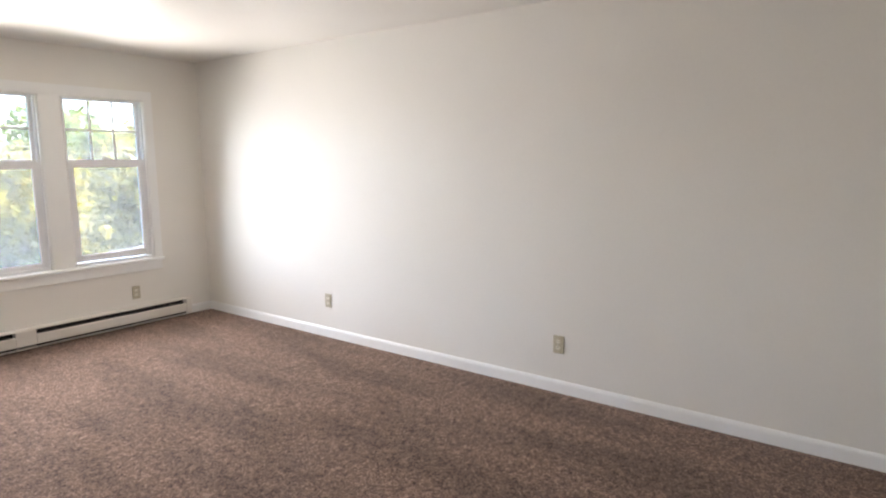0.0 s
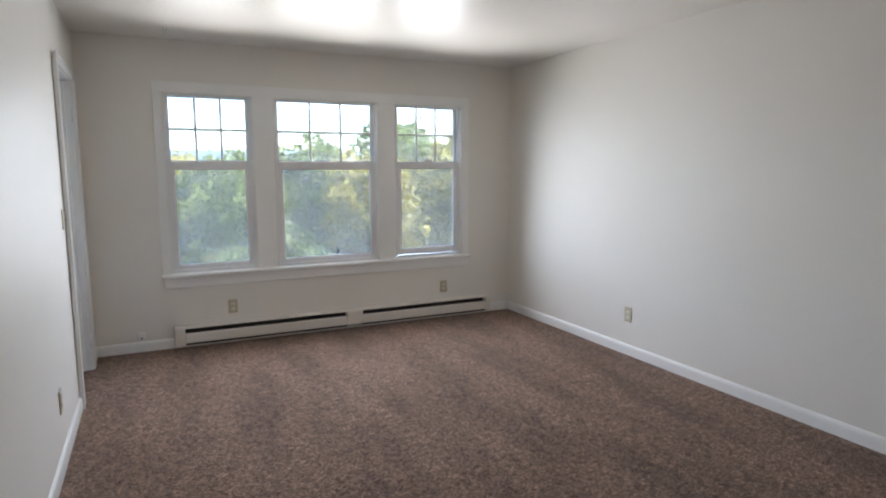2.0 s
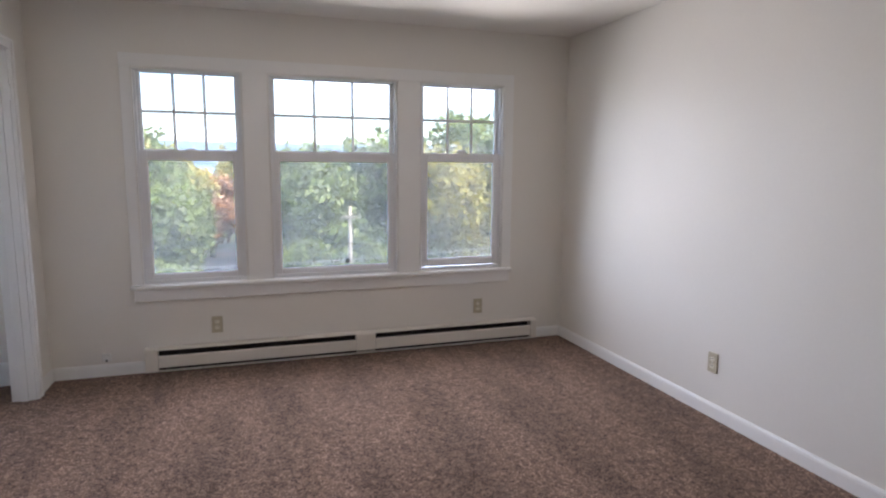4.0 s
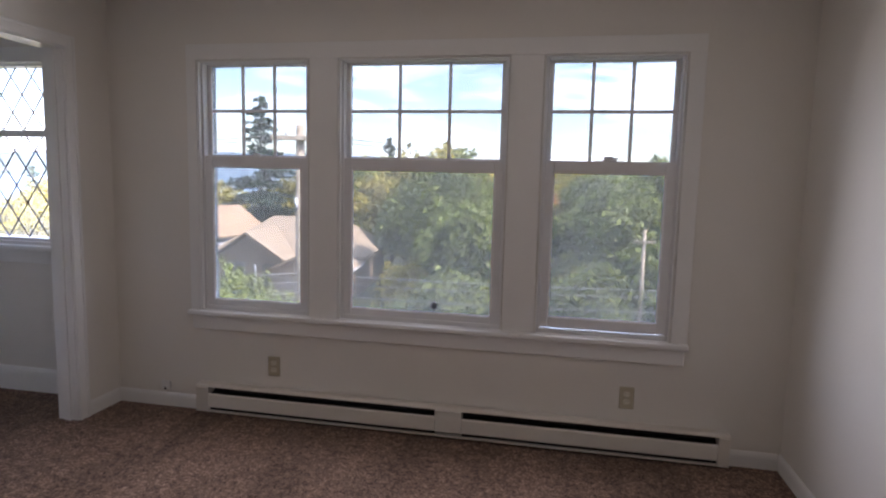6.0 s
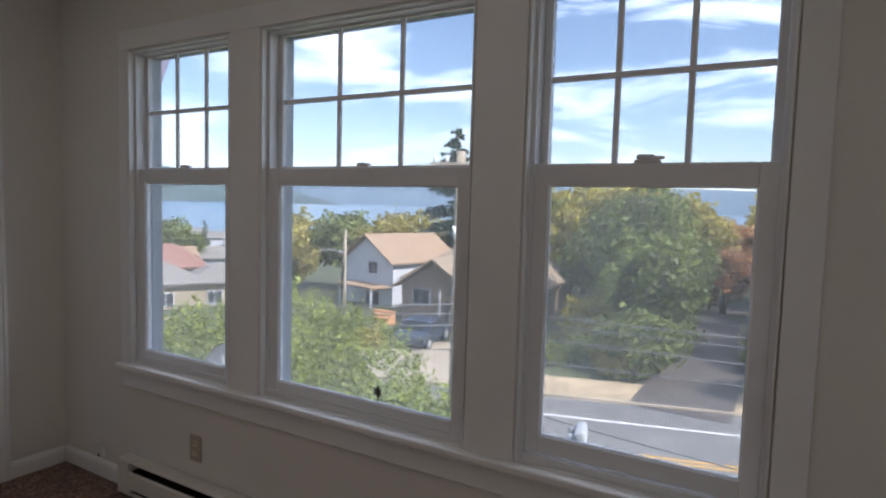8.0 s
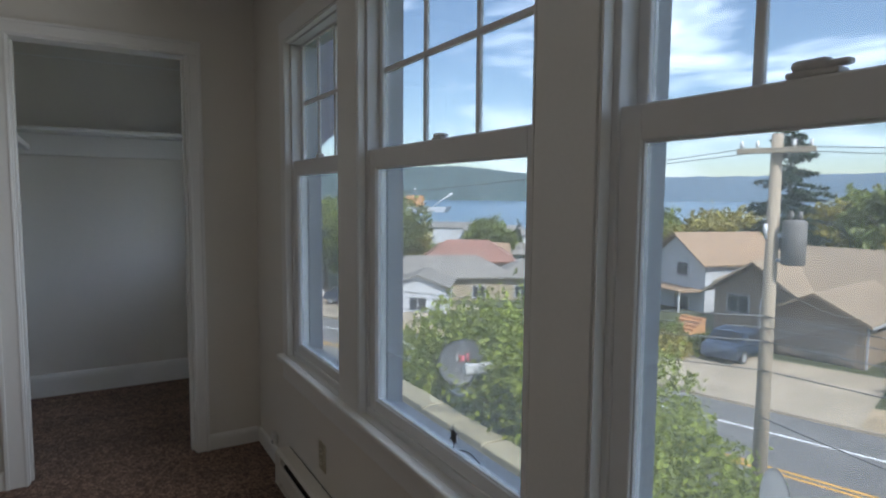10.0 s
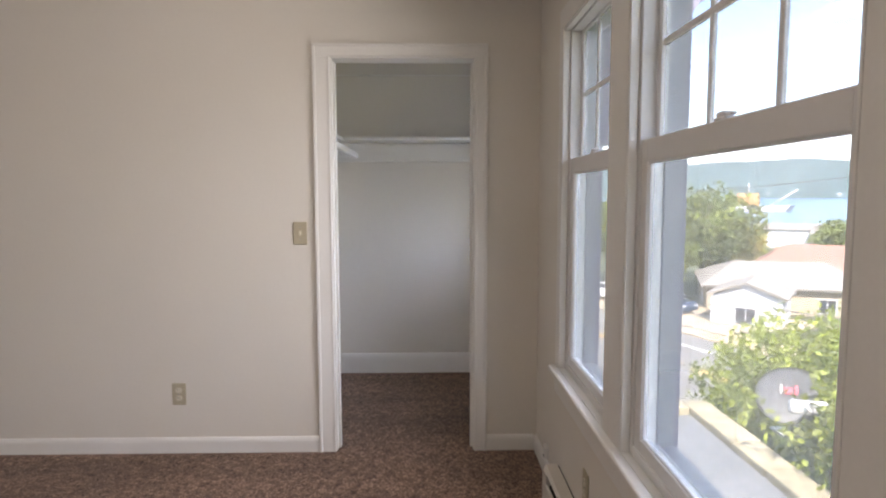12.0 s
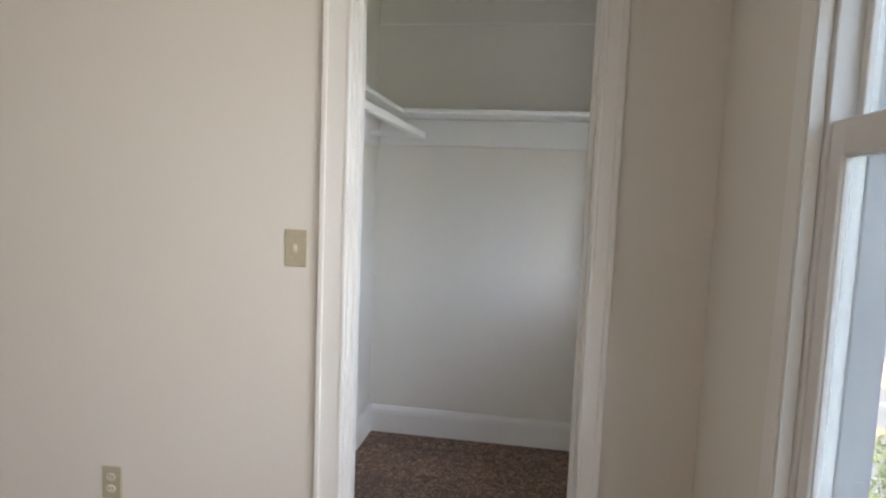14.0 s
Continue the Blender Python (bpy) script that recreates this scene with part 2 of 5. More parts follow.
def carpet_material():
    """Frieze carpet: tufts, specks and broad brushed streaks."""
    m = bpy.data.materials.new("brown_carpet")
    m.use_nodes = True
    n, l = m.node_tree.nodes, m.node_tree.links
    b = n["Principled BSDF"]
    b.inputs["Roughness"].default_value = 0.95
    b.inputs["Specular IOR Level"].default_value = 0.1
    b.inputs["Sheen Weight"].default_value, b.inputs["Sheen Roughness"].default_value = 0.25, 0.5
    b.inputs["Sheen Tint"].default_value = (0.75, 0.66, 0.60, 1)
    co = n.new("ShaderNodeTexCoord")
    tuft, clump, streak = (n.new("ShaderNodeTexNoise") for _ in range(3))
    for t, s, d in ((tuft, 110, 2), (clump, 32, 3), (streak, 1.0, 3)):
        t.inputs["Scale"].default_value, t.inputs["Detail"].default_value = s, d
    tuft.inputs["Distortion"].default_value = 1.2
    clump.inputs["Distortion"].default_value = 1.5
    mp = n.new("ShaderNodeMapping")
    mp.inputs["Scale"].default_value = (3.4, 0.8, 1)
    mp.inputs["Rotation"].default_value = (0, 0, 0.05)
    l.new(co.outputs["Object"], mp.inputs[0])
    l.new(mp.outputs[0], streak.inputs["Vector"])
    for t in (tuft, clump):
        l.new(co.outputs["Object"], t.inputs["Vector"])
    add = n.new("ShaderNodeMath")
    add.operation = "MULTIPLY_ADD"
    add.inputs[1].default_value = 0.55
    l.new(tuft.outputs[0], add.inputs[0])
    half = n.new("ShaderNodeMath")
    half.operation = "MULTIPLY"
    half.inputs[1].default_value = 0.45
    l.new(clump.outputs[0], half.inputs[0])
    l.new(half.outputs[0], add.inputs[2])
    ramp = n.new("ShaderNodeValToRGB")
    e = ramp.color_ramp.elements
    e[0].position, e[0].color = 0.375, (0.045, 0.026, 0.018, 1)
    e[1].position, e[1].color = 0.63, (0.37, 0.25, 0.185, 1)
    mid = e.new(0.5)
    mid.color = (0.155, 0.096, 0.068, 1)
    l.new(add.outputs[0], ramp.inputs[0])
    rng = n.new("ShaderNodeMapRange")
    rng.inputs["From Min"].default_value, rng.inputs["From Max"].default_value = 0.38, 0.62
    rng.inputs["To Min"].default_value, rng.inputs["To Max"].default_value = 0.86, 1.26
    l.new(streak.outputs[0], rng.inputs["Value"])
    v = n.new("ShaderNodeVectorMath")
    v.operation = "SCALE"
    l.new(ramp.outputs[0], v.inputs[0])
    l.new(rng.outputs[0], v.inputs["Scale"])
    l.new(v.outputs[0], b.inputs["Base Color"])
    bp = n.new("ShaderNodeBump")
    bp.inputs["Strength"].default_value, bp.inputs["Distance"].default_value = 0.9, 0.008
    l.new(add.outputs[0], bp.inputs["Height"])
    l.new(bp.outputs[0], b.inputs["Normal"])
    return m


M["carpet"] = carpet_material()


def let_light_through(m, share):
    """Adds translucency, of the surface's own colour, to a leaf material."""
    n, l = m.node_tree.nodes, m.node_tree.links
    b, out = n["Principled BSDF"], n["Material Output"]
    t, mix = n.new("ShaderNodeBsdfTranslucent"), n.new("ShaderNodeMixShader")
    mix.inputs[0].default_value = share
    l.new(b.inputs["Base Color"].links[0].from_socket, t.inputs[0])
    l.new(b.outputs[0], mix.inputs[1])
    l.new(t.outputs[0], mix.inputs[2])
    l.new(mix.outputs[0], out.inputs[0])


for key in ("leaf_shrub", "leaf_green", "leaf_yellow", "leaf_orange", "leaf_fir"):
    let_light_through(M[key], 0.42)


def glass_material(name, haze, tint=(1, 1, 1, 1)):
    """Thin window glass: clear unless tint darkens what is seen through it, with a mirror-like sheen that grows at
    grazing angles and a faint film of dust.
    """
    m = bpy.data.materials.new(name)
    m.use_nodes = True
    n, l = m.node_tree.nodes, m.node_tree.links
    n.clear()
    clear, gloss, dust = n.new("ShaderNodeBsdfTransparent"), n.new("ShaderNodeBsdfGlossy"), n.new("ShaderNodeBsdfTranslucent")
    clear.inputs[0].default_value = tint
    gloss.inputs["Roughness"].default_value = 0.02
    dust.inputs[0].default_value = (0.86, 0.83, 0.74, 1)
    lw_node, fr, fr2 = n.new("ShaderNodeLayerWeight"), n.new("ShaderNodeMath"), n.new("ShaderNodeMath")
    lw_node.inputs["Blend"].default_value = 0.5
    fr.operation, fr2.operation = "POWER", "MULTIPLY_ADD"
    fr.inputs[1].default_value = 5.0
    fr2.inputs[1].default_value, fr2.inputs[2].default_value = 0.7, 0.03
    l.new(lw_node.outputs["Facing"], fr.inputs[0])
    l.new(fr.outputs[0], fr2.inputs[0])
    fr = fr2
    noise_t, r = n.new("ShaderNodeTexNoise"), n.new("ShaderNodeMapRange")
    noise_t.inputs["Scale"].default_value, noise_t.inputs["Detail"].default_value = 3.0, 5
    co = n.new("ShaderNodeTexCoord")
    l.new(co.outputs["Object"], noise_t.inputs["Vector"])
    r.inputs["From Min"].default_value, r.inputs["From Max"].default_value = 0.35, 0.75
    r.inputs["To Min"].default_value, r.inputs["To Max"].default_value = haze * 0.75, haze * 1.25
    l.new(noise_t.outputs[0], r.inputs["Value"])
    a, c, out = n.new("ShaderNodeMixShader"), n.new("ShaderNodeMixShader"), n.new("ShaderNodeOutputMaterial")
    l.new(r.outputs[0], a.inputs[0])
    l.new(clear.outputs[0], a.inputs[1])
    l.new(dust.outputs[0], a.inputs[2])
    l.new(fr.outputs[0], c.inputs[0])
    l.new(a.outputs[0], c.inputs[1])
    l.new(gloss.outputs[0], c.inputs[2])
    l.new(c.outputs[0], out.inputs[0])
    return m


# tint darkens the outside view; shadowless panes still let the sky's light in
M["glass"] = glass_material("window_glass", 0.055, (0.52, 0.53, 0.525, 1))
M["glass_lead"] = glass_material("leaded_glass", 0.12)

# ---- mesh helpers ----


def slab(bm, x0, x1, y0, y1, z0, z1, bevel=0.0, segments=2):
    """An upright box, with its edges rounded by bevel metres."""
    got = bmesh.ops.create_cube(bm, size=1)["verts"]
    for v in got:
        v.co = Vector(((x0 + x1) / 2 + v.co.x * (x1 - x0), (y0 + y1) / 2 + v.co.y * (y1 - y0), (z0 + z1) / 2 + v.co.z * (z1 - z0)))
    if bevel:
        edges = {e for v in got for e in v.link_edges}
        bmesh.ops.bevel(bm, geom=list(edges), offset=bevel, segments=segments, affect="EDGES", profile=0.5)
    return bm


def box(x0, x1, y0, y1, z0, z1, bevel=0.0, segments=2):
    return slab(bmesh.new(), x0, x1, y0, y1, z0, z1, bevel, segments)


def tube(bm, points, radii, sides=10, caps=True):
    """A round tube along points; radii: one number or one for each point."""
    pts = [Vector(p) for p in points]
    if not isinstance(radii, (list, tuple)):
        radii = [radii] * len(pts)
    rings = []
    for i, p in enumerate(pts):
        d = (pts[min(i + 1, len(pts) - 1)] - pts[max(i - 1, 0)]).normalized()
        s = d.cross(Vector((0, 0, 1)) if abs(d.z) < 0.95 else Vector((1, 0, 0))).normalized()
        u = s.cross(d)
        rings.append([bm.verts.new(p + (s * math.cos(a) + u * math.sin(a)) * radii[i]) for a in (2 * math.pi * k / sides for k in range(sides))])
    for a, b in zip(rings, rings[1:]):
        for k in range(sides):
            bm.faces.new((a[k], a[(k + 1) % sides], b[(k + 1) % sides], b[k])).smooth = True
    if caps:
        bm.faces.new(rings[0][::-1])
        bm.faces.new(rings[-1])
    return bm


def prism(bm, outline, axis, a, b):
    """A solid with a 2D outline, drawn out along an axis (0, 1, 2) from a to b. The outline gives the two other axes in order."""
    def at(p, k):
        c = list(p)
        c.insert(axis, k)
        return c
    lo, hi = [bm.verts.new(at(p, a)) for p in outline], [bm.verts.new(at(p, b)) for p in outline]
    bm.faces.new(lo)
    bm.faces.new(hi[::-1])
    for i in range(len(outline)):
        j = (i + 1) % len(outline)
        bm.faces.new((lo[j], lo[i], hi[i], hi[j]))
    bmesh.ops.recalc_face_normals(bm, faces=bm.faces)
    return bm


def mesh_of(name, bm, mat):
    me = bpy.data.meshes.new(name)
    bm.normal_update()
    bm.to_mesh(me)
    bm.free()
    me.materials.append(mat)
    return me


def part(name, bm, mat, parent, label=""):
    ob = new(name, mesh_of(name, bm, M[mat]))
    ob.parent = parent
    return tagged(ob, label)


def solo(name, bm, mat, label, category, kind="", group=""):
    return tagged(new(name, mesh_of(name, bm, M[mat])), label, category, group, kind)


def empty(name, label, category, at=(0, 0, 0), kind="", group=""):
    ob = new(name)
    ob.location = at
    bpy.context.view_layer.update()
    return tagged(ob, label, category, group, kind)

# ---- the room ----
W, BACK, TOP = 3.72, -6.3, 2.42            # right wall, back wall, ceiling
OUT = 0.14                                  # outer face of the window wall
WINDOWS = [(0.571, 1.235), (1.409, 2.316), (2.492, 3.163)]
WB, WT = 0.60, 2.015                        # window openings, bottom and top
DY0, DY1, DT = -1.050, -0.337, 2.026        # closet doorway
CX, CY = -1.41, -1.365                       # closet's back and side walls
LX0, LX1, LB, LT = -0.99, -0.36, 0.95, 2.02  # leaded window


def pierced(name, holes, u0, u1, z0, z1, v0, v1, axis, mat, label):
    """A wall with thickness, along x (axis 0) or y (axis 1), with openings that go through it; the wall is one mesh of butted blocks."""
    us = sorted({u0, u1, *(h[0] for h in holes), *(h[1] for h in holes)})
    zs = sorted({z0, z1, *(h[2] for h in holes), *(h[3] for h in holes)})
    bm = bmesh.new()
    grid = {}

    def vert(i, k, s):
        if (i, k, s) not in grid:
            c = (us[i], (v0, v1)[s], zs[k]) if axis == 0 else ((v0, v1)[s], us[i], zs[k])
            grid[(i, k, s)] = bm.verts.new(c)
        return grid[(i, k, s)]

    def solid(i, k):
        if not (0 <= i < len(us) - 1 and 0 <= k < len(zs) - 1):
            return False
        mu, mz = (us[i] + us[i + 1]) / 2, (zs[k] + zs[k + 1]) / 2
        return not any(h[0] < mu < h[1] and h[2] < mz < h[3] for h in holes)

    for i in range(len(us) - 1):
        for k in range(len(zs) - 1):
            if not solid(i, k):
                continue
            for s in (0, 1):
                bm.faces.new([vert(i, k, s), vert(i + 1, k, s), vert(i + 1, k + 1, s), vert(i, k + 1, s)])
            for di, dk, a, b in ((-1, 0, (i, k), (i, k + 1)), (1, 0, (i + 1, k), (i + 1, k + 1)), (0, -1, (i, k), (i + 1, k)), (0, 1, (i, k + 1), (i + 1, k + 1))):
                if not solid(i + di, k + dk):
                    bm.faces.new([vert(*a, 0), vert(*b, 0), vert(*b, 1), vert(*a, 1)])
    bmesh.ops.recalc_face_normals(bm, faces=bm.faces)
    return solo(name, bm, mat, label, "wall", "structure")




def ell(e, z0, z1):
    """The plan of the room and its closet as one slab, reaching e into the walls."""
    plan = [(W + e, BACK - e), (W + e, OUT), (CX - e, OUT), (CX - e, CY - e), (-e, CY - e), (-e, BACK - e)]
    return prism(bmesh.new(), plan, 2, z0, z1)


solo("floor", ell(0.1, -0.25, 0.0), "carpet", "brown speckled frieze carpet with brushed vacuum streaks", "floor", "structure")
solo("ceiling", ell(0.118, TOP, TOP + 0.25), "ceiling", "off-white satin painted ceiling with faint texture", "ceiling", "structure")
pierced("wall_north", [(a, b, WB, WT) for a, b in WINDOWS] + [(LX0, LX1, LB, LT)], CX - 0.12, W + 0.12, -0.25, TOP, 0.0, OUT, 0, "wall",
        "off-white painted wall with three windows side by side")
pierced("wall_west", [(DY0 - 0.02, DY1 + 0.02, -0.25, DT + 0.02)], BACK, 0.0, -0.25, TOP, -0.12, 0.0, 1, "wall", "off-white painted wall with an open closet doorway")
pierced("wall_east", [], BACK, 0.0, -0.25, TOP, W, W + 0.12, 1, "wall", "plain off-white satin painted wall")
pierced("wall_south", [], -0.12, W + 0.12, -0.25, TOP, BACK - 0.12, BACK, 0, "wall", "plain off-white painted wall behind the entry")
pierced("wall_closet_back", [], CY - 0.1, 0.0, -0.25, TOP, CX - 0.12, CX, 1, "wall", "off-white boarded back wall of the closet")
pierced("wall_closet_side", [], CX, -0.12, -0.25, TOP, CY - 0.1, CY, 0, "wall", "off-white painted side wall of the closet")


def baseboard(p, q, nx, ny, h=0.082, t=0.014, label="white painted baseboard with rounded top"):
    """A baseboard from p to q on the floor; (nx, ny) points into the room."""
    d = Vector((q[0] - p[0], q[1] - p[1], 0))
    n = Vector((nx, ny, 0))
    prof = [(0, 0.0), (t, 0.0), (t, h * 0.72), (t * 0.85, h * 0.86), (t * 0.45, h * 0.97), (0, h)]
    bm = bmesh.new()
    ends = [[bm.verts.new(Vector((*p, 0)) + d * k + n * a + Vector((0, 0, b))) for a, b in prof] for k in (0, 1)]
    bm.faces.new(ends[0])
    bm.faces.new(ends[1][::-1])
    for i in range(len(prof)):
        j = (i + 1) % len(prof)
        bm.faces.new((ends[0][j], ends[0][i], ends[1][i], ends[1][j]))
    bmesh.ops.recalc_face_normals(bm, faces=bm.faces)
    return solo("baseboard", bm, "trim", label, "baseboard", "structure")


HX0, HX1 = 0.561, 3.467                     # heater ends
baseboard((0.002, 0.0), (HX0 - 0.002, 0.0), 0, -1)
baseboard((HX1 + 0.002, 0.0), (W - 0.016, 0.0), 0, -1)
baseboard((W, 0.0), (W, BACK), -1, 0)
baseboard((0.0, -0.016), (0.0, DY1 + 0.072), 1, 0)
baseboard((0.0, DY0 - 0.094), (0.0, BACK), 1, 0)
baseboard((0.016, BACK), (W - 0.016, BACK), 0, 1)
baseboard((CX, CY + 0.016), (CX, -0.016), 1, 0, 0.15, 0.018, "tall white painted closet baseboard")
baseboard((CX, 0.0), (-0.12, 0.0), 0, -1, 0.15, 0.018, "tall white painted closet baseboard")
baseboard((CX, CY), (-0.12, CY), 0, 1, 0.15, 0.018, "tall white painted closet baseboard")

# closet doorway: jambs, casing with a stepped edge, old hinge leaves
doorway = empty("door_1", "white painted cased opening to the closet, no door hung", "doorway", (0, (DY0 + DY1) / 2, 0), "structure")
mid = (DY0 + DY1) / 2
for s, edge, wide in ((-1, DY0, 0.092), (1, DY1, 0.070)):
    a, b = sorted((edge - mid, edge - mid + s * 0.02))
    part("jamb", box(-0.122, 0.004, a, b, 0, DT, 0.002), "trim", doorway)
    a, b = sorted((edge - mid + s * 0.006, edge - mid + s * wide))
    bm = box(0.004, 0.018, a, b, 0, DT + 0.006, 0.003)
    a2, b2 = sorted((edge - mid + s * (wide - 0.016), edge - mid + s * wide))
    slab(bm, 0.016, 0.026, a2, b2, 0, DT + 0.054, 0.003)
    a3, b3 = sorted((edge - mid + s * 0.006, edge - mid + s * 0.018))
    slab(bm, 0.016, 0.022, a3, b3, 0, DT + 0.004, 0.003)
    part("casing", bm, "trim", doorway)
    a, b = sorted((edge - mid - s * 0.012, edge - mid))
    part("stop", box(-0.075, -0.035, a, b, 0, DT - 0.012, 0.002), "trim", doorway)
bm = box(0.004, 0.018, DY0 - mid - 0.076, DY1 - mid + 0.054, DT + 0.006, DT + 0.056, 0.003)
slab(bm, 0.016, 0.026, DY0 - mid - 0.092, DY1 - mid + 0.070, DT + 0.054, DT + 0.068, 0.003)
slab(bm, 0.016, 0.022, DY0 - mid - 0.018, DY1 - mid + 0.018, DT + 0.006, DT + 0.018, 0.003)
part("head_casing", bm, "trim", doorway)
part("head_jamb", box(-0.122, 0.004, DY0 - mid - 0.02, DY1 - mid + 0.02, DT, DT + 0.02, 0.002), "trim", doorway)
for z in (0.22, 1.80):
    bm = tube(bmesh.new(), [(0.008, DY1 - mid + 0.002, z - 0.045), (0.008, DY1 - mid + 0.002, z + 0.045)], 0.006, 8)
    slab(bm, -0.02, 0.006, DY1 - mid - 0.0025, DY1 - mid, z - 0.04, z + 0.04)
    part("hinge", bm, "trim", doorway, "painted-over hinge leaf")

# ---- windows ----


def ring(bm, x0, x1, z0, z1, wl, wr, wb, wt, y0, y1, bevel=0.003):
    """A rectangular frame: two stiles and two rails."""
    slab(bm, x0, x0 + wl, y0, y1, z0, z1, bevel)
    slab(bm, x1 - wr, x1, y0, y1, z0, z1, bevel)
    slab(bm, x0 + wl, x1 - wr, y0, y1, z0, z0 + wb, bevel)
    slab(bm, x0 + wl, x1 - wr, y0, y1, z1 - wt, z1, bevel)
    return bm


def hung_window(n, x0, x1, raised, lock_big):
    w, h = x1 - x0, WT - WB
    win = empty("window_%d" % n, "white vinyl single-hung window with a gridded upper sash" + (", opened a crack" if raised else ""), "window", (x0, 0, WB), "structure")
    bm = ring(bmesh.new(), 0.0, w, 0.0, h, 0.02, 0.02, 0.03, 0.012, 0.017, 0.087)
    part("window_frame", bm, "vinyl", win)
    part("outer_stop", ring(bmesh.new(), 0.0, w, 0.0, h, 0.026, 0.026, 0.034, 0.014, 0.0875, 0.138, 0.002), "outer_paint", win, "blue-grey painted outer stop")
    meet = 0.872
    # upper sash, in the outer track
    up = part("upper_sash", ring(bmesh.new(), 0.02, w - 0.02, meet - 0.005, h - 0.006, 0.024, 0.024, 0.035, 0.014, 0.060, 0.084), "vinyl", win)
    gx0, gx1, gz0, gz1 = 0.044, w - 0.044, meet + 0.03, h - 0.020
    for k in (1, 2):
        x = gx0 + (gx1 - gx0) * k / 3
        part("muntin", box(x - 0.0085, x + 0.0085, 0.066, 0.078, gz0, gz1, 0.002, 1), "vinyl", up)
    z = (gz0 + gz1) / 2
    part("muntin", box(gx0, gx1, 0.065, 0.079, z - 0.0085, z + 0.0085, 0.002, 1), "vinyl", up)
    pane = part("pane", box(gx0 - 0.004, gx1 + 0.004, 0.071, 0.073, gz0 - 0.004, gz1 + 0.004), "glass", up, "tinted glass that dims the view outside")
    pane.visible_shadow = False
    # lower sash, in the inner track
    lift = 0.022 if raised else 0.0
    lo = part("lower_sash", ring(bmesh.new(), 0.018, w - 0.018, 0.012 + lift, meet + 0.022 + lift * 0.3, 0.046, 0.046, 0.055, 0.062, 0.024, 0.056, 0.004), "vinyl", win)
    gx0, gx1, gz0, gz1 = 0.064, w - 0.064, 0.067 + lift, meet - 0.04 + lift * 0.3
    pane = part("pane", box(gx0 - 0.004, gx1 + 0.004, 0.042, 0.044, gz0 - 0.004, gz1 + 0.004), "glass", lo, "tinted glass that dims the view outside, with a faint film of dust")
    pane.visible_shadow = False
    bm = ring(bmesh.new(), gx0 - 0.002, gx1 + 0.002, gz0 - 0.002, gz1 + 0.002, 0.006, 0.006, 0.006, 0.006, 0.030, 0.040, 0.002)
    part("glazing_bead", bm, "vinyl", lo)
    c = w / 2
    top = meet + 0.022 + lift * 0.3
    k = 1.0 if lock_big else 0.75
    bm = box(c - 0.034 * k, c + 0.034 * k, 0.026, 0.054, top, top + 0.009 * k, 0.003)
    slab(bm, c - 0.030 * k, c + 0.020 * k, 0.028, 0.052, top + 0.008 * k, top + 0.024 * k, 0.008 * k, 3)
    slab(bm, c + 0.014 * k, c + 0.044 * k, 0.032, 0.048, top + 0.010 * k, top + 0.019 * k, 0.004)
    part("sash_lock", bm, "lock" if n == 3 else "vinyl", win, "grey cam lock" if n == 3 else "white cam lock")
    return win


for n, (a, b) in enumerate(WINDOWS):
    hung_window(n + 1, a, b, n == 2, n == 2)

# flat casing round the group, stool and apron
casing = empty("trim", "flat white painted casing, stool and apron round the windows", "window trim", (0, 0, WB), "structure")
CASE = [(0.505, WINDOWS[0][0] - 0.004), (WINDOWS[0][1] + 0.004, WINDOWS[1][0] - 0.004), (WINDOWS[1][1] + 0.004, WINDOWS[2][0] - 0.004), (WINDOWS[2][1] + 0.004, 3.245)]
for a, b in CASE:
    part("side_casing", box(a, b, -0.012, 0.0, 0.004, WT - WB + 0.004, 0.002), "trim", casing)
part("head_casing", box(0.505, 3.245, -0.012, 0.0, WT - WB + 0.004, WT - WB + 0.088, 0.002), "trim", casing)
part("window_stool", box(0.495, 3.250, -0.042, -0.0005, -0.024, 0.004, 0.008, 3), "trim", casing, "rounded white painted window stool")
part("apron", box(0.515, 3.235, -0.016, 0.0, -0.108, -0.024, 0.004), "trim", casing)
for a, b in WINDOWS:
    part("jamb_liner", ring(bmesh.new(), a + 0.0005, b - 0.0005, 0.0005, WT - WB - 0.0005, 0.006, 0.006, 0.006, 0.006, -0.010, 0.016, 0.001), "trim", casing)

# mauve outer casings with curved knee brackets under the eave
outer = empty("exterior_trim", "mauve painted outer casing boards with curved eave brackets", "exterior trim", (0, OUT, WB), "structure")
for a, b in CASE:
    part("board", box(a, b, 0.0, 0.022, -0.1, 1.62, 0.003), "siding", outer)
part("sill_board", box(0.45, 3.3, 0.0, 0.06, -0.16, -0.102, 0.004), "siding", outer)
part("frieze_board", box(0.45, 3.3, 0.0, 0.028, 1.622, 1.80, 0.003), "siding", outer)
side = [(0.0, 0.95), (0.30, 1.02), (0.50, 1.20), (0.53, 1.29), (0.58, 1.32), (0.57, 1.38), (0.63, 1.50), (0.69, 1.66), (0.79, 1.80), (0.86, 1.84), (0.0, 1.84)]
part("bracket", prism(bmesh.new(), side, 0, -0.42, -0.30), "siding", outer, "scrolled mauve eave bracket")
eave = empty("eave", "overhanging painted eave above the windows", "eave", (0, OUT, TOP), "structure")
part("soffit", box(-2.0, 5.0, 0.0, 0.45, 0.02, 0.05), "siding", eave)
part("fascia", box(-2.0, 5.0, 0.45, 0.48, 0.0, 0.24, 0.004), "siding", eave)

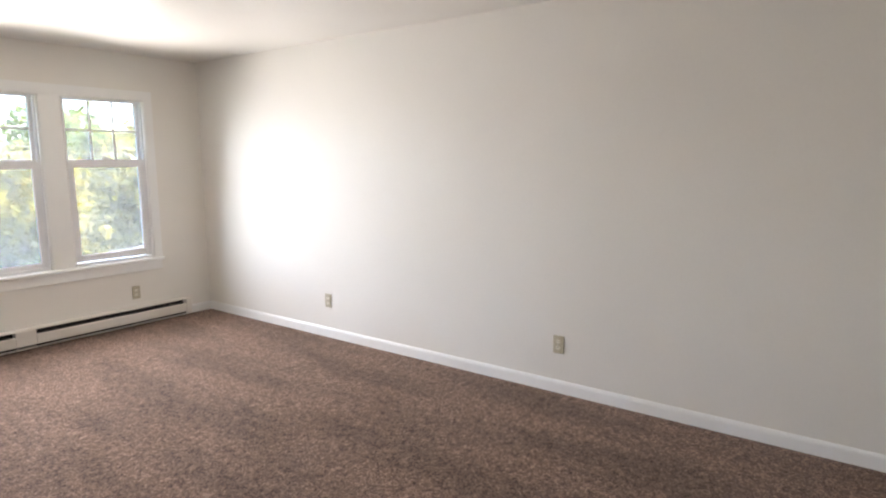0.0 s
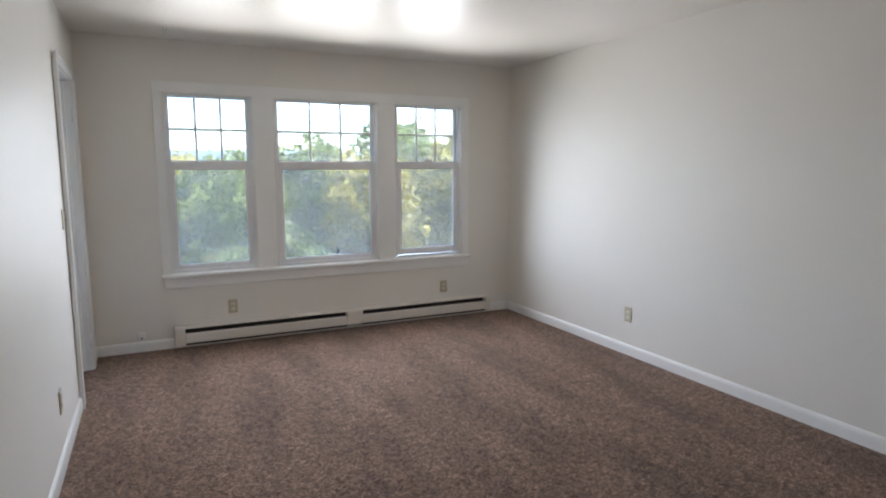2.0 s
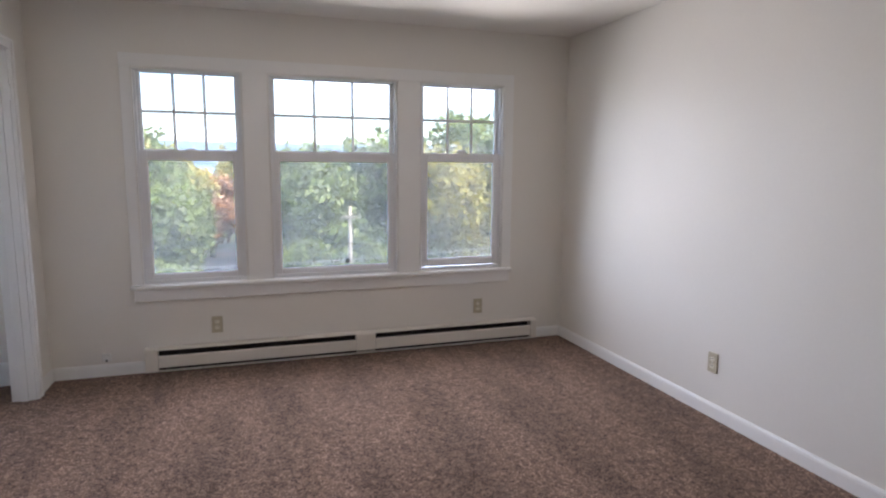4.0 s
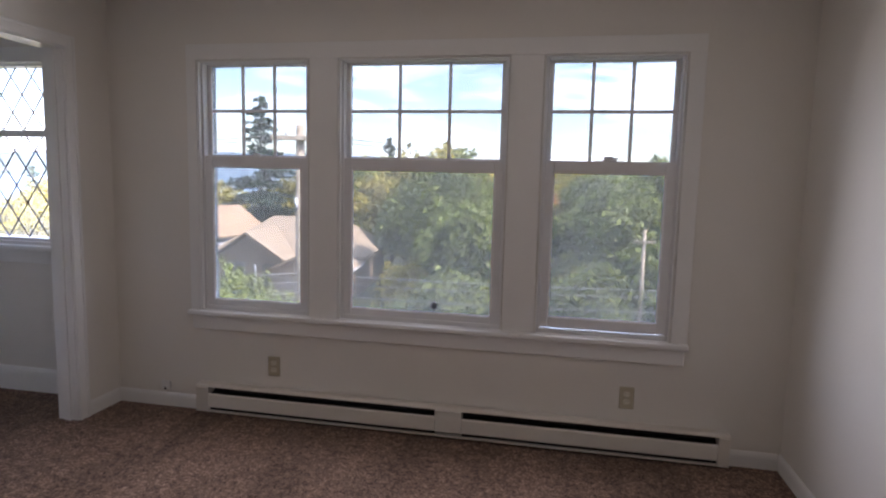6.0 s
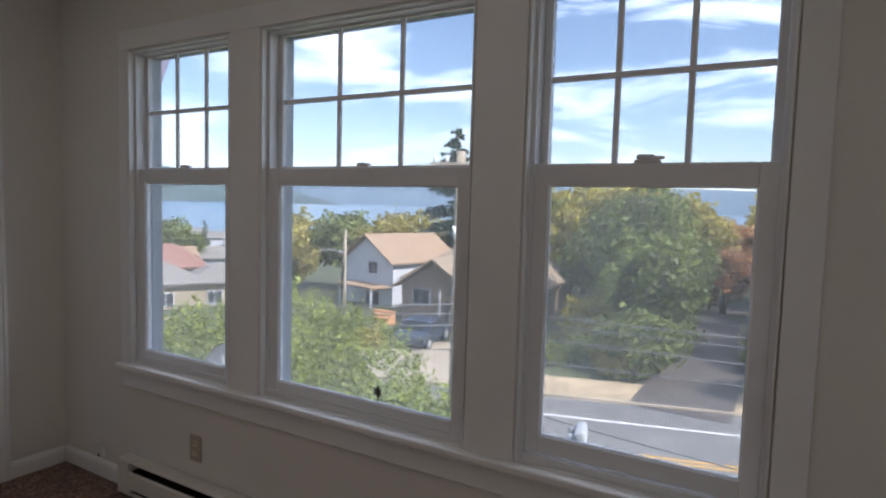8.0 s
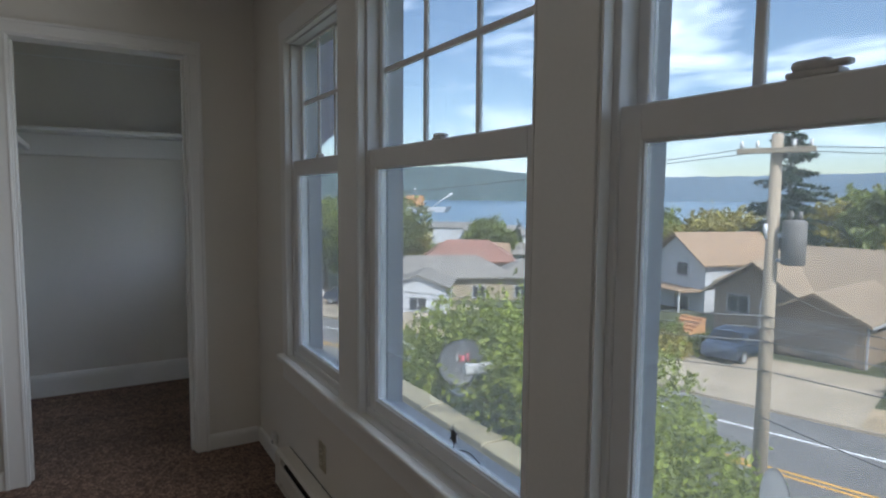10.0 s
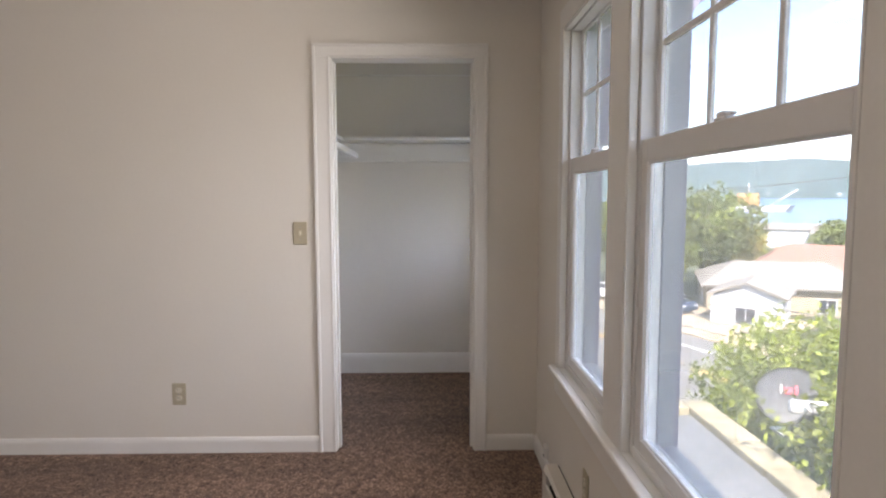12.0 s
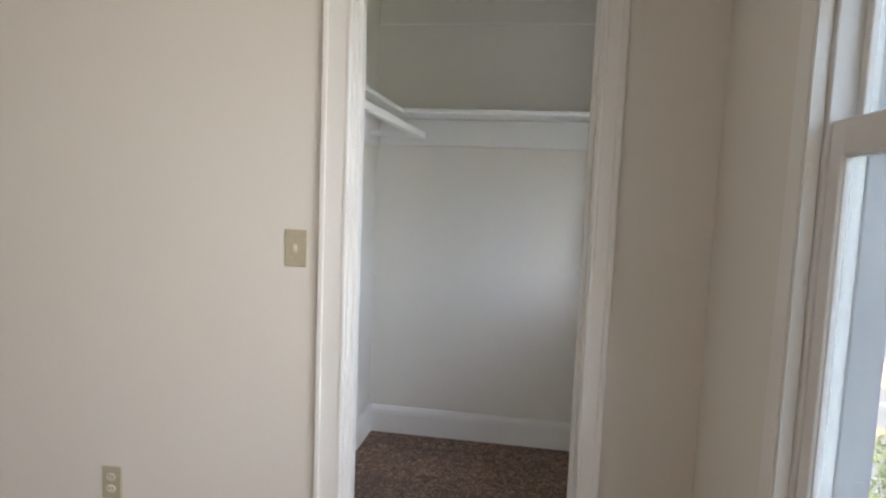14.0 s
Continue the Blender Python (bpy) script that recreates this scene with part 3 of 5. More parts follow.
# leaded diamond window in the closet
lw, lh = LX1 - LX0, LT - LB
lead = empty("window_4", "small old leaded window with diamond panes in the closet", "window", (LX0, 0, LB), "structure")
meet = 0.66
bm = ring(bmesh.new(), 0.0, lw, 0.0, lh, 0.012, 0.012, 0.02, 0.012, 0.03, 0.13)
slab(bm, 0.012, lw - 0.012, 0.05, 0.1, meet - 0.02, meet + 0.02, 0.004)
part("window_frame", bm, "trim", lead)
for z0, z1 in ((0.02, meet - 0.02), (meet + 0.02, lh - 0.012)):
    pane = part("pane", box(0.012, lw - 0.012, 0.073, 0.077, z0, z1), "glass_lead", lead, "frosted pale glass")
    pane.visible_shadow = False
    bm = bmesh.new()
    sx, sz = 0.150, 0.215
    x0, x1 = 0.012, lw - 0.012
    for sign in (1, -1):
        for k in range(-6, 12):
            # the line x = k * sx + sign * (z - z0) * sx / sz, cut to the pane
            pts = []
            for z in np.linspace(z0, z1, 61):
                x = x1 - (k * sx + sign * (z - z0) * sx / sz)
                if x0 <= x <= x1:
                    pts.append((x, 0.071, z))
            if len(pts) > 2:
                tube(bm, [pts[0], pts[-1]], 0.0050, 5)
    part("lead_came", bm, "lead", lead, "dark lead came lattice")
lc = empty("trim", "white painted casing round the leaded window", "window trim", (LX0, 0, LB), "structure")
part("side_casing", box(-0.09, -0.002, -0.016, 0, -0.02, lh + 0.002, 0.003), "trim", lc)
part("side_casing", box(lw + 0.002, lw + 0.09, -0.016, 0, -0.02, lh + 0.002, 0.003), "trim", lc)
part("head_casing", box(-0.09, lw + 0.09, -0.018, 0, lh + 0.002, lh + 0.09, 0.003), "trim", lc)
part("window_stool", box(-0.11, lw + 0.11, -0.045, 0, -0.05, -0.02, 0.006), "trim", lc)
part("apron", box(-0.09, lw + 0.09, -0.016, 0, -0.13, -0.05, 0.003), "trim", lc)

# closet: shelf on the back and side walls, cleat boards, rod, upper rail
ZS = 1.725
shelf = empty("closet_shelf", "white painted L-shaped closet shelf on wall cleats", "shelf", (CX, CY, ZS))
part("back_board", box(0.001, 0.26, 0.20, -CY - 0.003, 0, 0.02, 0.002), "trim", shelf)
part("side_board", box(0.001, 1.24, 0.001, 0.196, 0, 0.02, 0.002), "trim", shelf)
part("back_cleat", box(0.0005, 0.016, 0.018, -CY - 0.003, -0.137, -0.001, 0.002), "trim", shelf)
part("side_cleat", box(0.018, 1.24, 0.0005, 0.016, -0.15, -0.001, 0.002), "trim", shelf)
rod = empty("closet_rod", "white painted wooden hanging rail below the closet shelf", "closet rail", (CX, CY, 1.60))
part("rail", box(0.16, 1.24, 0.26, 0.295, 0.008, 0.042, 0.006), "trim", rod)
part("support_arm", box(0.20, 0.225, 0.018, 0.26, 0.012, 0.036, 0.003), "trim", rod)
part("support_arm", box(1.10, 1.125, 0.018, 0.26, 0.012, 0.036, 0.003), "trim", rod)
part("end_peg", tube(bmesh.new(), [(0.150, 0.278, 0.025), (0.162, 0.278, 0.025)], 0.010, 10), "metal", rod, "dark peg end")
rail = solo("picture_rail", box(CX + 0.0005, CX + 0.010, CY + 0.001, -0.001, 2.210, 2.218, 0.001), "trim", "thin painted joint strip high on the closet wall", "trim", "structure")

# ---- baseboard heater ----
heater = empty("baseboard_heater", "long cream enamel electric baseboard heater under the windows", "heater", (HX0, 0, 0.012))
HL = HX1 - HX0
part("back_plate", box(0.002, HL - 0.002, -0.006, -0.0005, 0.0, 0.160, 0.001), "dark", heater, "back plate coloured dark for the shade in the slot")
for a, b in ((0.082, 1.42), (1.57, HL - 0.055)):
    prof = [(-0.068, 0.030), (-0.072, 0.034), (-0.072, 0.104), (-0.066, 0.113), (-0.062, 0.111), (-0.066, 0.102), (-0.066, 0.034), (-0.062, 0.030)]
    part("front_panel", prism(bmesh.new(), prof, 0, a, b), "heater", heater)
    # dark solid in place of the shaded hollow behind the panel
    part("inner_cavity", box(a, b, -0.056, -0.008, 0.012, 0.106), "dark", heater, "dark block standing for the shade in the slot")
    bm = bmesh.new()
    for k in range(int((b - a) / 0.012)):
        slab(bm, a + 0.006 + k * 0.012, a + 0.0068 + k * 0.012, -0.054, -0.012, 0.1065, 0.114)
    part("heating_element", bm, "fin", heater, "finned dark metal heating element")
part("top_cap", prism(bmesh.new(), [(-0.0065, 0.150), (-0.0065, 0.163), (-0.056, 0.163), (-0.066, 0.153), (-0.066, 0.149), (-0.054, 0.157)], 0, 0.0, HL), "heater", heater)
part("bottom_lip", prism(bmesh.new(), [(-0.0065, 0.002), (-0.070, 0.002), (-0.074, 0.006), (-0.074, 0.011), (-0.0065, 0.009)], 0, 0.0, HL), "heater", heater)
for a, b in ((0.0, 0.08), (HL - 0.053, HL)):
    part("end_cap", box(a, b, -0.0725, -0.0065, 0.0115, 0.148, 0.004), "heater", heater)
part("joiner_panel", box(1.422, 1.568, -0.0725, -0.0065, 0.030, 0.148, 0.003), "heater", heater)

# ---- plates on the walls ----


def outlet(m, label, group="wall outlets"):
    ob = empty("wall_outlet", label, "outlet", group=group)
    part("cover_plate", box(-0.036, 0.036, -0.006, 0.0, -0.058, 0.058, 0.0035, 3), "almond", ob)
    for z in (-0.0205, 0.0205):
        bm = bmesh.new()
        rim = [(0.0165 * math.cos(a), z + 0.0145 * max(-0.86, min(0.86, math.sin(a)))) for a in (2 * math.pi * k / 20 for k in range(20))]
        prism(bm, rim, 1, -0.009, -0.0055)
        face = part("socket", bm, "ivory", ob)
        for x, h in ((-0.006, 0.008), (0.006, 0.0065)):
            part("slot", box(x - 0.0011, x + 0.0011, -0.0094, -0.0088, z - h / 2 + 0.003, z + h / 2 + 0.003), "dark", face)
    part("screw", tube(bmesh.new(), [(0, -0.0072, 0), (0, -0.0058, 0)], 0.003, 8), "metal", ob)
    ob.matrix_world = m
    return ob


outlet(pose(1.02, -0.0005, 0.30), "almond duplex wall outlet above the baseboard heater")
outlet(pose(2.974, -0.0005, 0.30), "almond duplex wall outlet above the baseboard heater")
outlet(pose(W - 0.0005, -1.738, 0.316, 0, 0, -90), "almond duplex wall outlet on the plain wall")
outlet(pose(W - 0.0005, -3.85, 0.318, 0, 0, -90), "almond duplex wall outlet on the plain wall")
outlet(pose(0.0005, -1.868, 0.315, 0, 0, 90), "almond duplex wall outlet beside the closet doorway")
switch = empty("light_switch", "almond toggle light switch beside the closet casing", "light switch")
part("cover_plate", box(-0.036, 0.036, -0.006, 0.0, -0.058, 0.058, 0.0035, 3), "almond", switch)
part("toggle_slot", box(-0.006, 0.006, -0.0068, -0.0055, -0.013, 0.013), "ivory", switch)
bm = box(-0.0045, 0.0045, -0.019, -0.006, -0.005, 0.006, 0.002)
part("toggle", bm, "ivory", switch, "ivory toggle lever")
for z in (-0.030, 0.030):
    part("screw", tube(bmesh.new(), [(0, -0.0072, z), (0, -0.0058, z)], 0.003, 8), "metal", switch)
switch.matrix_world = pose(0.0005, -1.222, 1.152, 0, 0, 90)
jack = empty("phone_jack", "small white surface-mount phone jack on the wall", "phone jack", (0.325, -0.0005, 0.13))
part("housing", box(-0.028, 0.028, -0.022, 0, -0.026, 0.026, 0.006, 3), "white_plastic", jack)
part("port", box(-0.006, 0.006, -0.0225, -0.021, -0.027, -0.012), "dark", jack)
hook = empty("ceiling_hook", "small brass-coloured hook screwed into the ceiling", "hook", (0.60, -0.41, TOP))
arc = [(0, 0, 0.0), (0, 0, -0.012)] + [(0.011 - 0.011 * math.cos(a), 0, -0.012 - 0.012 * math.sin(a)) for a in (k * math.pi * 1.3 / 8 for k in range(1, 9))]
part("shank", tube(bmesh.new(), arc, 0.0028, 8), "metal", hook)
part("collar", tube(bmesh.new(), [(0, 0, -0.004), (0, 0, -0.0005)], 0.007, 10), "metal", hook)
# leaf-shaped sticker on the middle pane
decal = empty("window_sticker", "small dark leaf-shaped sticker on the middle window pane", "sticker", (1.945, 0.041, 0.705))
bm = bmesh.new()
leaf = []
for k in range(24):
    a = 2 * math.pi * k / 24
    r = 0.016 + 0.011 * (k % 4 == 0) - 0.004 * (k % 2)
    leaf.append((r * math.sin(a), 1.25 * r * math.cos(a)))
prism(bm, leaf, 1, -0.001, 0.0004)
part("leaf", bm, "leafdark", decal)
part("stem", tube(bmesh.new(), [(0, -0.0006, -0.02), (0.003, -0.0006, -0.034)], 0.0015, 5), "leafdark", decal)
part("scratch_arc", tube(bmesh.new(), [(0.03 + 0.012 * k, -0.0008, -0.028 + 0.012 * math.sin(k * math.pi / 8)) for k in range(9)], 0.0016, 5), "leafdark", decal)

# ---- outside: ground, road, water, hills ----
ROAD_Z = -6.5
E1, E2 = Vector((0.962, 0.274, 0)), Vector((-0.274, 0.962, 0))   # along the road, and away from the house


def ground_z(x, y):
    s = -0.83 * x + 0.55 * y
    z = ROAD_Z
    v = E2.x * x + E2.y * y
    if v < 10.5:
        z = ROAD_Z + 2.9 * min(1.0, (10.5 - v) / 5.0)
    if s > 26:
        z -= (s - 26) * 0.046
    return max(z, -45.0)


def level(x, y, up):
    return ground_z(x, y) + up


def sheet(bm, xs, ys, up=0.0, to_world=None):
    """A sheet laid on the ground over a grid."""
    vs = []
    for u in xs:
        row = []
        for v in ys:
            x, y = to_world(u, v) if to_world else (u, v)
            row.append(bm.verts.new((x, y, level(x, y, up))))
        vs.append(row)
    for i in range(len(xs) - 1):
        for j in range(len(ys) - 1):
            bm.faces.new((vs[i][j], vs[i + 1][j], vs[i + 1][j + 1], vs[i][j + 1]))
    return bm


def road_uv(u, v):
    return E1.x * u + E2.x * v, E1.y * u + E2.y * v


def stretch_of(a, b, step):
    k = max(2, int(abs(b - a) / step) + 1)
    return [a + (b - a) * i / (k - 1) for i in range(k)]


far = [-4000, -2500, -1500, -900, -600, -450, -360]
xs = far + stretch_of(-320, 120, 4.0) + [160, 260, 500, 1000, 2000, 4000]
ys = [-4000, -2000, -800, -300, -120, -60] + stretch_of(-40, 220, 3.5) + [260, 330, 450, 700, 1200, 2000, 4000]
solo("ground", sheet(bmesh.new(), xs, ys), "ground", "patchy grass and scrub ground sloping to the bay", "ground", "structure")
V0, V1 = 12.2, 22.4                         # road edges
solo("road", sheet(bmesh.new(), stretch_of(-110, 90, 4), [V0, 14, 16, 18, 20, V1], 0.02, road_uv), "asphalt", "grey asphalt two-lane road", "road", "structure")
solo("road_line", sheet(bmesh.new(), stretch_of(-110, 90, 4), [20.12, 20.27], 0.03, road_uv), "line_white", "white painted road edge line", "road marking", "structure")
solo("road_line", sheet(bmesh.new(), stretch_of(-110, 90, 4), [12.7, 12.85], 0.03, road_uv), "line_white", "white painted road edge line", "road marking", "structure")
for v in (16.95, 17.25):
    solo("road_line", sheet(bmesh.new(), stretch_of(-110, 90, 4), [v, v + 0.13], 0.03, road_uv), "line_yellow", "double yellow road centre line", "road marking", "structure")
kerb_bm = bmesh.new()
verts = [[kerb_bm.verts.new((*road_uv(u, V1 + a), level(*road_uv(u, V1 + a), b))) for a, b in ((0, 0.0), (0.02, 0.13), (0.17, 0.13), (0.18, 0.0))] for u in stretch_of(-90, 70, 3)]
for p, q in zip(verts, verts[1:]):
    for i in range(3):
        kerb_bm.faces.new((p[i], p[i + 1], q[i + 1], q[i]))
solo("kerb", kerb_bm, "drive", "low concrete kerb along the far road edge", "kerb", "structure")
solo("verge", sheet(bmesh.new(), stretch_of(-60, 60, 3), [V1 + 0.2, 23.4, 24.6, 25.6], 0.035, road_uv), "dirt", "dry sandy grass verge beside the road", "verge", "structure")
solo("driveway", sheet(bmesh.new(), stretch_of(-9.5, -0.4, 1.6), [V1 + 0.19, 24, 26, 28.6, 30.5], 0.05, road_uv), "drive", "sunlit pale concrete driveway", "driveway", "structure")
solo("side_lane", sheet(bmesh.new(), [-2.2, -1.0, 0.3, 1.6], stretch_of(22.7, 56, 4), 0.06), "lane", "narrow brown-grey lane between trees", "lane", "structure")
solo("side_lot", sheet(bmesh.new(), stretch_of(-60, -26, 3), stretch_of(V1 + 0.2, 34, 2.5), 0.055, road_uv), "drive", "pale gravel parking lot beside the road", "lot", "structure")
bm = bmesh.new()
SEA = -14.0
ring_v = [bm.verts.new(p) for p in ((-4500, -1500, SEA), (120, 330, SEA), (2500, 3600, SEA), (-1500, 4500, SEA), (-4500, 3500, SEA))]
bm.faces.new(ring_v)
bmesh.ops.recalc_face_normals(bm, faces=bm.faces)
solo("water", bm, "water", "calm blue bay water", "water", "structure")


def ridge(name, az0, az1, dist, depth, heights, mat, label, seed):
    """A range of far hills as a ribbon with a rounded, uneven crest."""
    bm = bmesh.new()
    n = 140
    rows = []
    for i in range(n + 1):
        f = i / n
        a = radians(az0 + (az1 - az0) * f)
        k = f * (len(heights) - 1)
        j = min(int(k), len(heights) - 2)
        w = k - j
        w = w * w * (3 - 2 * w)
        top = heights[j] * (1 - w) + heights[j + 1] * w
        row = []
        for s in range(7):
            q = s / 6
            d = dist + depth * q
            h = SEA - 2 + (top - SEA + 2) * math.sin(q * math.pi / 2) ** 0.8
            h += (noise.noise(Vector((a * 40, s * 0.7, seed))) * 6 + noise.noise(Vector((a * 160, s * 1.3, seed))) * 2.5) * (0.3 + q)
            row.append(bm.verts.new((3 + math.sin(a) * d, math.cos(a) * d, h)))
        rows.append(row)
    for p, q in zip(rows, rows[1:]):
        for s in range(6):
            bm.faces.new((p[s], q[s], q[s + 1], p[s + 1])).smooth = True
    return solo(name, bm, mat, label, "hills", "structure")


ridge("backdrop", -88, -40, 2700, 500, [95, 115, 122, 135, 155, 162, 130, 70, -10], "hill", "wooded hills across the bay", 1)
ridge("backdrop", -62, 40, 3600, 500, [20, 100, 140, 150, 142, 130, 125, 110, 100], "hill_far", "far hills with blue haze in their colour", 2)
# far houses on the opposite shore
bm = bmesh.new()
rnd = random.Random(4)
for _ in range(60):
    a, d = radians(rnd.uniform(-75, -46)), rnd.uniform(2720, 2860)
    x, y = 3 + math.sin(a) * d, math.cos(a) * d
    z = SEA + 4 + (d - 2700) * 0.25 + rnd.uniform(0, 5)
    w = rnd.uniform(5, 11)
    slab(bm, x - w, x + w, y - 5, y + 5, z - 6, z + 5)
solo("shore_houses", bm, "house_white", "scattered pale houses on the opposite shore", "far houses", "stuff")

# ---- foliage ----


def leaves(pts, normals, size, rng, name, mat, aspect=1.9):
    """One mesh of many small folded leaves at pts."""
    n = len(pts)
    r = np.random.RandomState(rng)
    d = normals * 0.7 + r.normal(size=(n, 3)) * 0.75
    d /= np.linalg.norm(d, axis=1)[:, None]
    t = np.cross(d, r.normal(size=(n, 3)))
    t /= np.linalg.norm(t, axis=1)[:, None]
    b = np.cross(d, t)
    s = (size * r.uniform(0.6, 1.35, size=n))[:, None]
    tip, base = pts + t * s * aspect / 2, pts - t * s * aspect / 2
    lft, rgt = pts + b * s / 2 + d * s * 0.18, pts - b * s / 2 + d * s * 0.18
    v = np.empty((n, 4, 3))
    v[:, 0], v[:, 1], v[:, 2], v[:, 3] = base, lft, tip, rgt
    idx = np.arange(n)[:, None] * 4
    faces = np.concatenate([idx + np.array([[0, 1, 2]]), idx + np.array([[0, 2, 3]])], axis=0)
    me = bpy.data.meshes.new(name)
    me.from_pydata(v.reshape(-1, 3).tolist(), [], faces.tolist())
    me.materials.append(M[mat])
    return me


def clumps(rng, count, centre, radii, per, clump, shell=0.55):
    """Points in many small clumps over an uneven ellipsoid, with outward directions."""
    r = np.random.RandomState(rng)
    d = r.normal(size=(count, 3))
    d /= np.linalg.norm(d, axis=1)[:, None]
    k = r.uniform(shell, 1.0, size=(count, 1)) * (1 + 0.22 * np.sin(d[:, :1] * 5 + rng) * np.cos(d[:, 1:2] * 4))
    c = np.array(centre) + d * k * np.array(radii)
    off = r.normal(size=(count, per, 3)) * clump * r.uniform(0.6, 1.4, size=(count, 1, 1))
    p = (c[:, None, :] + off).reshape(-1, 3)
    n = np.repeat(d, per, axis=0)
    return p, n


def tree(x, y, height, spread, mat, seed, label, leaf=0.30, count=230, per=11, trunk=0.28):
    z0 = ground_z(x, y)
    ob = empty("tree", label, "tree", (x, y, z0), group="trees along the road")
    r = random.Random(seed)
    bm = bmesh.new()
    tube(bm, [(0, 0, -0.3), (0.05 * spread, 0, height * 0.3), (r.uniform(-0.2, 0.2), r.uniform(-0.2, 0.2), height * 0.75)], [trunk, trunk * 0.75, trunk * 0.25], 9)
    for k in range(7):
        a, h = k * 2.4 + r.random(), height * (0.28 + 0.06 * k)
        e = spread * r.uniform(0.5, 0.8)
        tube(bm, [(0, 0, h), (math.cos(a) * e * 0.5, math.sin(a) * e * 0.5, h + height * 0.10), (math.cos(a) * e, math.sin(a) * e, h + height * 0.22)], [trunk * 0.4, trunk * 0.25, trunk * 0.08], 6)
    part("trunk", bm, "bark", ob)
    ps, ns = [], []
    lobes = [(0, 0, height * 0.62, spread * 0.72, height * 0.34)]
    for k in range(5):
        a = k * 1.26 + r.uniform(-0.4, 0.4)
        lobes.append((math.cos(a) * spread * 0.55, math.sin(a) * spread * 0.55, height * r.uniform(0.38, 0.75), spread * r.uniform(0.38, 0.55), height * r.uniform(0.18, 0.26)))
    for i, (cx, cy, cz, rr, rz) in enumerate(lobes):
        p, n = clumps(seed * 17 + i, count // (2 if i else 1), (cx, cy, cz), (rr, rr, rz), per, leaf * 0.9)
        ps.append(p)
        ns.append(n)
    crown = new("crown", leaves(np.concatenate(ps), np.concatenate(ns), leaf, seed, "crown", mat))
    crown.parent = ob
    return ob


def conifer(x, y, height, spread, seed, label, thin=False):
    """A trunk with tiers of separate boughs, each a spray of small leaves, with gaps between the tiers."""
    z0 = ground_z(x, y)
    ob = empty("conifer", label, "tree", (x, y, z0), group="conifers")
    r = np.random.RandomState(seed)
    bm = bmesh.new()
    tube(bm, [(0, 0, -0.3), (0, 0, height)], [0.014 * height, 0.02], 8)
    ps, ns = [], []
    tiers = int(height * 1.7)
    for w in range(tiers):
        f0 = w / tiers
        full = spread * (1 - f0) ** 0.72 + 0.10
        for b in range(5):
            a = r.uniform(0, 2 * math.pi)
            reach = full * r.uniform(0.55, 1.15)
            h = height * (0.10 + 0.90 * min(0.99, max(0.0, f0 + r.uniform(-0.9, 0.9) / tiers)))
            tip = (math.cos(a) * reach, math.sin(a) * reach, h - 0.16 * reach)
            if reach > 0.6:
                tube(bm, [(0, 0, h), tip], [0.03, 0.008], 4)
            n = max(7, int(reach * (14 if thin else 19)))
            f = r.uniform(0.12, 1.0, size=n)
            rr = f * reach
            side = r.normal(size=n) * 0.17 * reach * (1.12 - f)
            p = np.stack([np.cos(a) * rr - np.sin(a) * side, np.sin(a) * rr + np.cos(a) * side, h - 0.16 * rr - 0.10 * np.abs(side) + r.normal(size=n) * 0.05], axis=1)
            ps.append(p)
            ns.append(np.tile(np.array([[0.2 * math.cos(a), 0.2 * math.sin(a), 1.0]]), (n, 1)))
    part("trunk", bm, "bark", ob)
    crown = new("crown", leaves(np.concatenate(ps), np.concatenate(ns), 0.022 * height if height < 12 else 0.26, seed, "crown", "leaf_fir", 2.4))
    crown.parent = ob
    return ob


def shrub(x, y, z_top, rx, ry, rz, seed, label, leaf=0.038, count=480, per=22):
    z0 = ground_z(x, y)
    ob = empty("shrub", label, "shrub", (x, y, z0), group="shrubs below the windows")
    r = random.Random(seed)
    top = z_top - z0
    bm = bmesh.new()
    for k in range(9):
        a, e = k * 0.7 + r.random(), r.uniform(0.3, 0.75)
        tube(bm, [(0.1 * math.cos(a), 0.1 * math.sin(a), -0.1), (rx * 0.35 * math.cos(a), ry * 0.35 * math.sin(a), top - rz * 1.2), (rx * e * math.cos(a), ry * e * math.sin(a), top - rz * 0.35)], [0.035, 0.022, 0.006], 6)
    part("stems", bm, "bark", ob)
    p, n = clumps(seed, count, (0, 0, top - rz), (rx, ry, rz), per, leaf * 2.0, 0.6)
    q = np.random.RandomState(seed + 1)
    # upright young shoots
    m = 90
    a, f = q.uniform(0, 2 * math.pi, m), np.sqrt(q.uniform(0, 1, m))
    sx, sy = np.cos(a) * f * rx, np.sin(a) * f * ry
    sz = top - rz + rz * np.sqrt(np.maximum(0.02, 1 - f ** 2))
    k = 12
    hh = np.linspace(0, 1, k)[None, :] * q.uniform(0.12, 0.42, (m, 1))
    lean = q.normal(size=(m, 2)) * 0.25
    sp = np.stack([sx[:, None] + lean[:, :1] * hh + q.normal(size=(m, k)) * 0.02, sy[:, None] + lean[:, 1:] * hh + q.normal(size=(m, k)) * 0.02, sz[:, None] + hh], axis=2).reshape(-1, 3)
    pts, nor = np.concatenate([p, sp]), np.concatenate([n, np.tile(np.array([[0, 0, 1.0]]), (m * k, 1))])
    foliage = new("foliage", leaves(pts, nor, leaf, seed, "foliage", "leaf_shrub"))
    foliage.parent = ob
    return ob


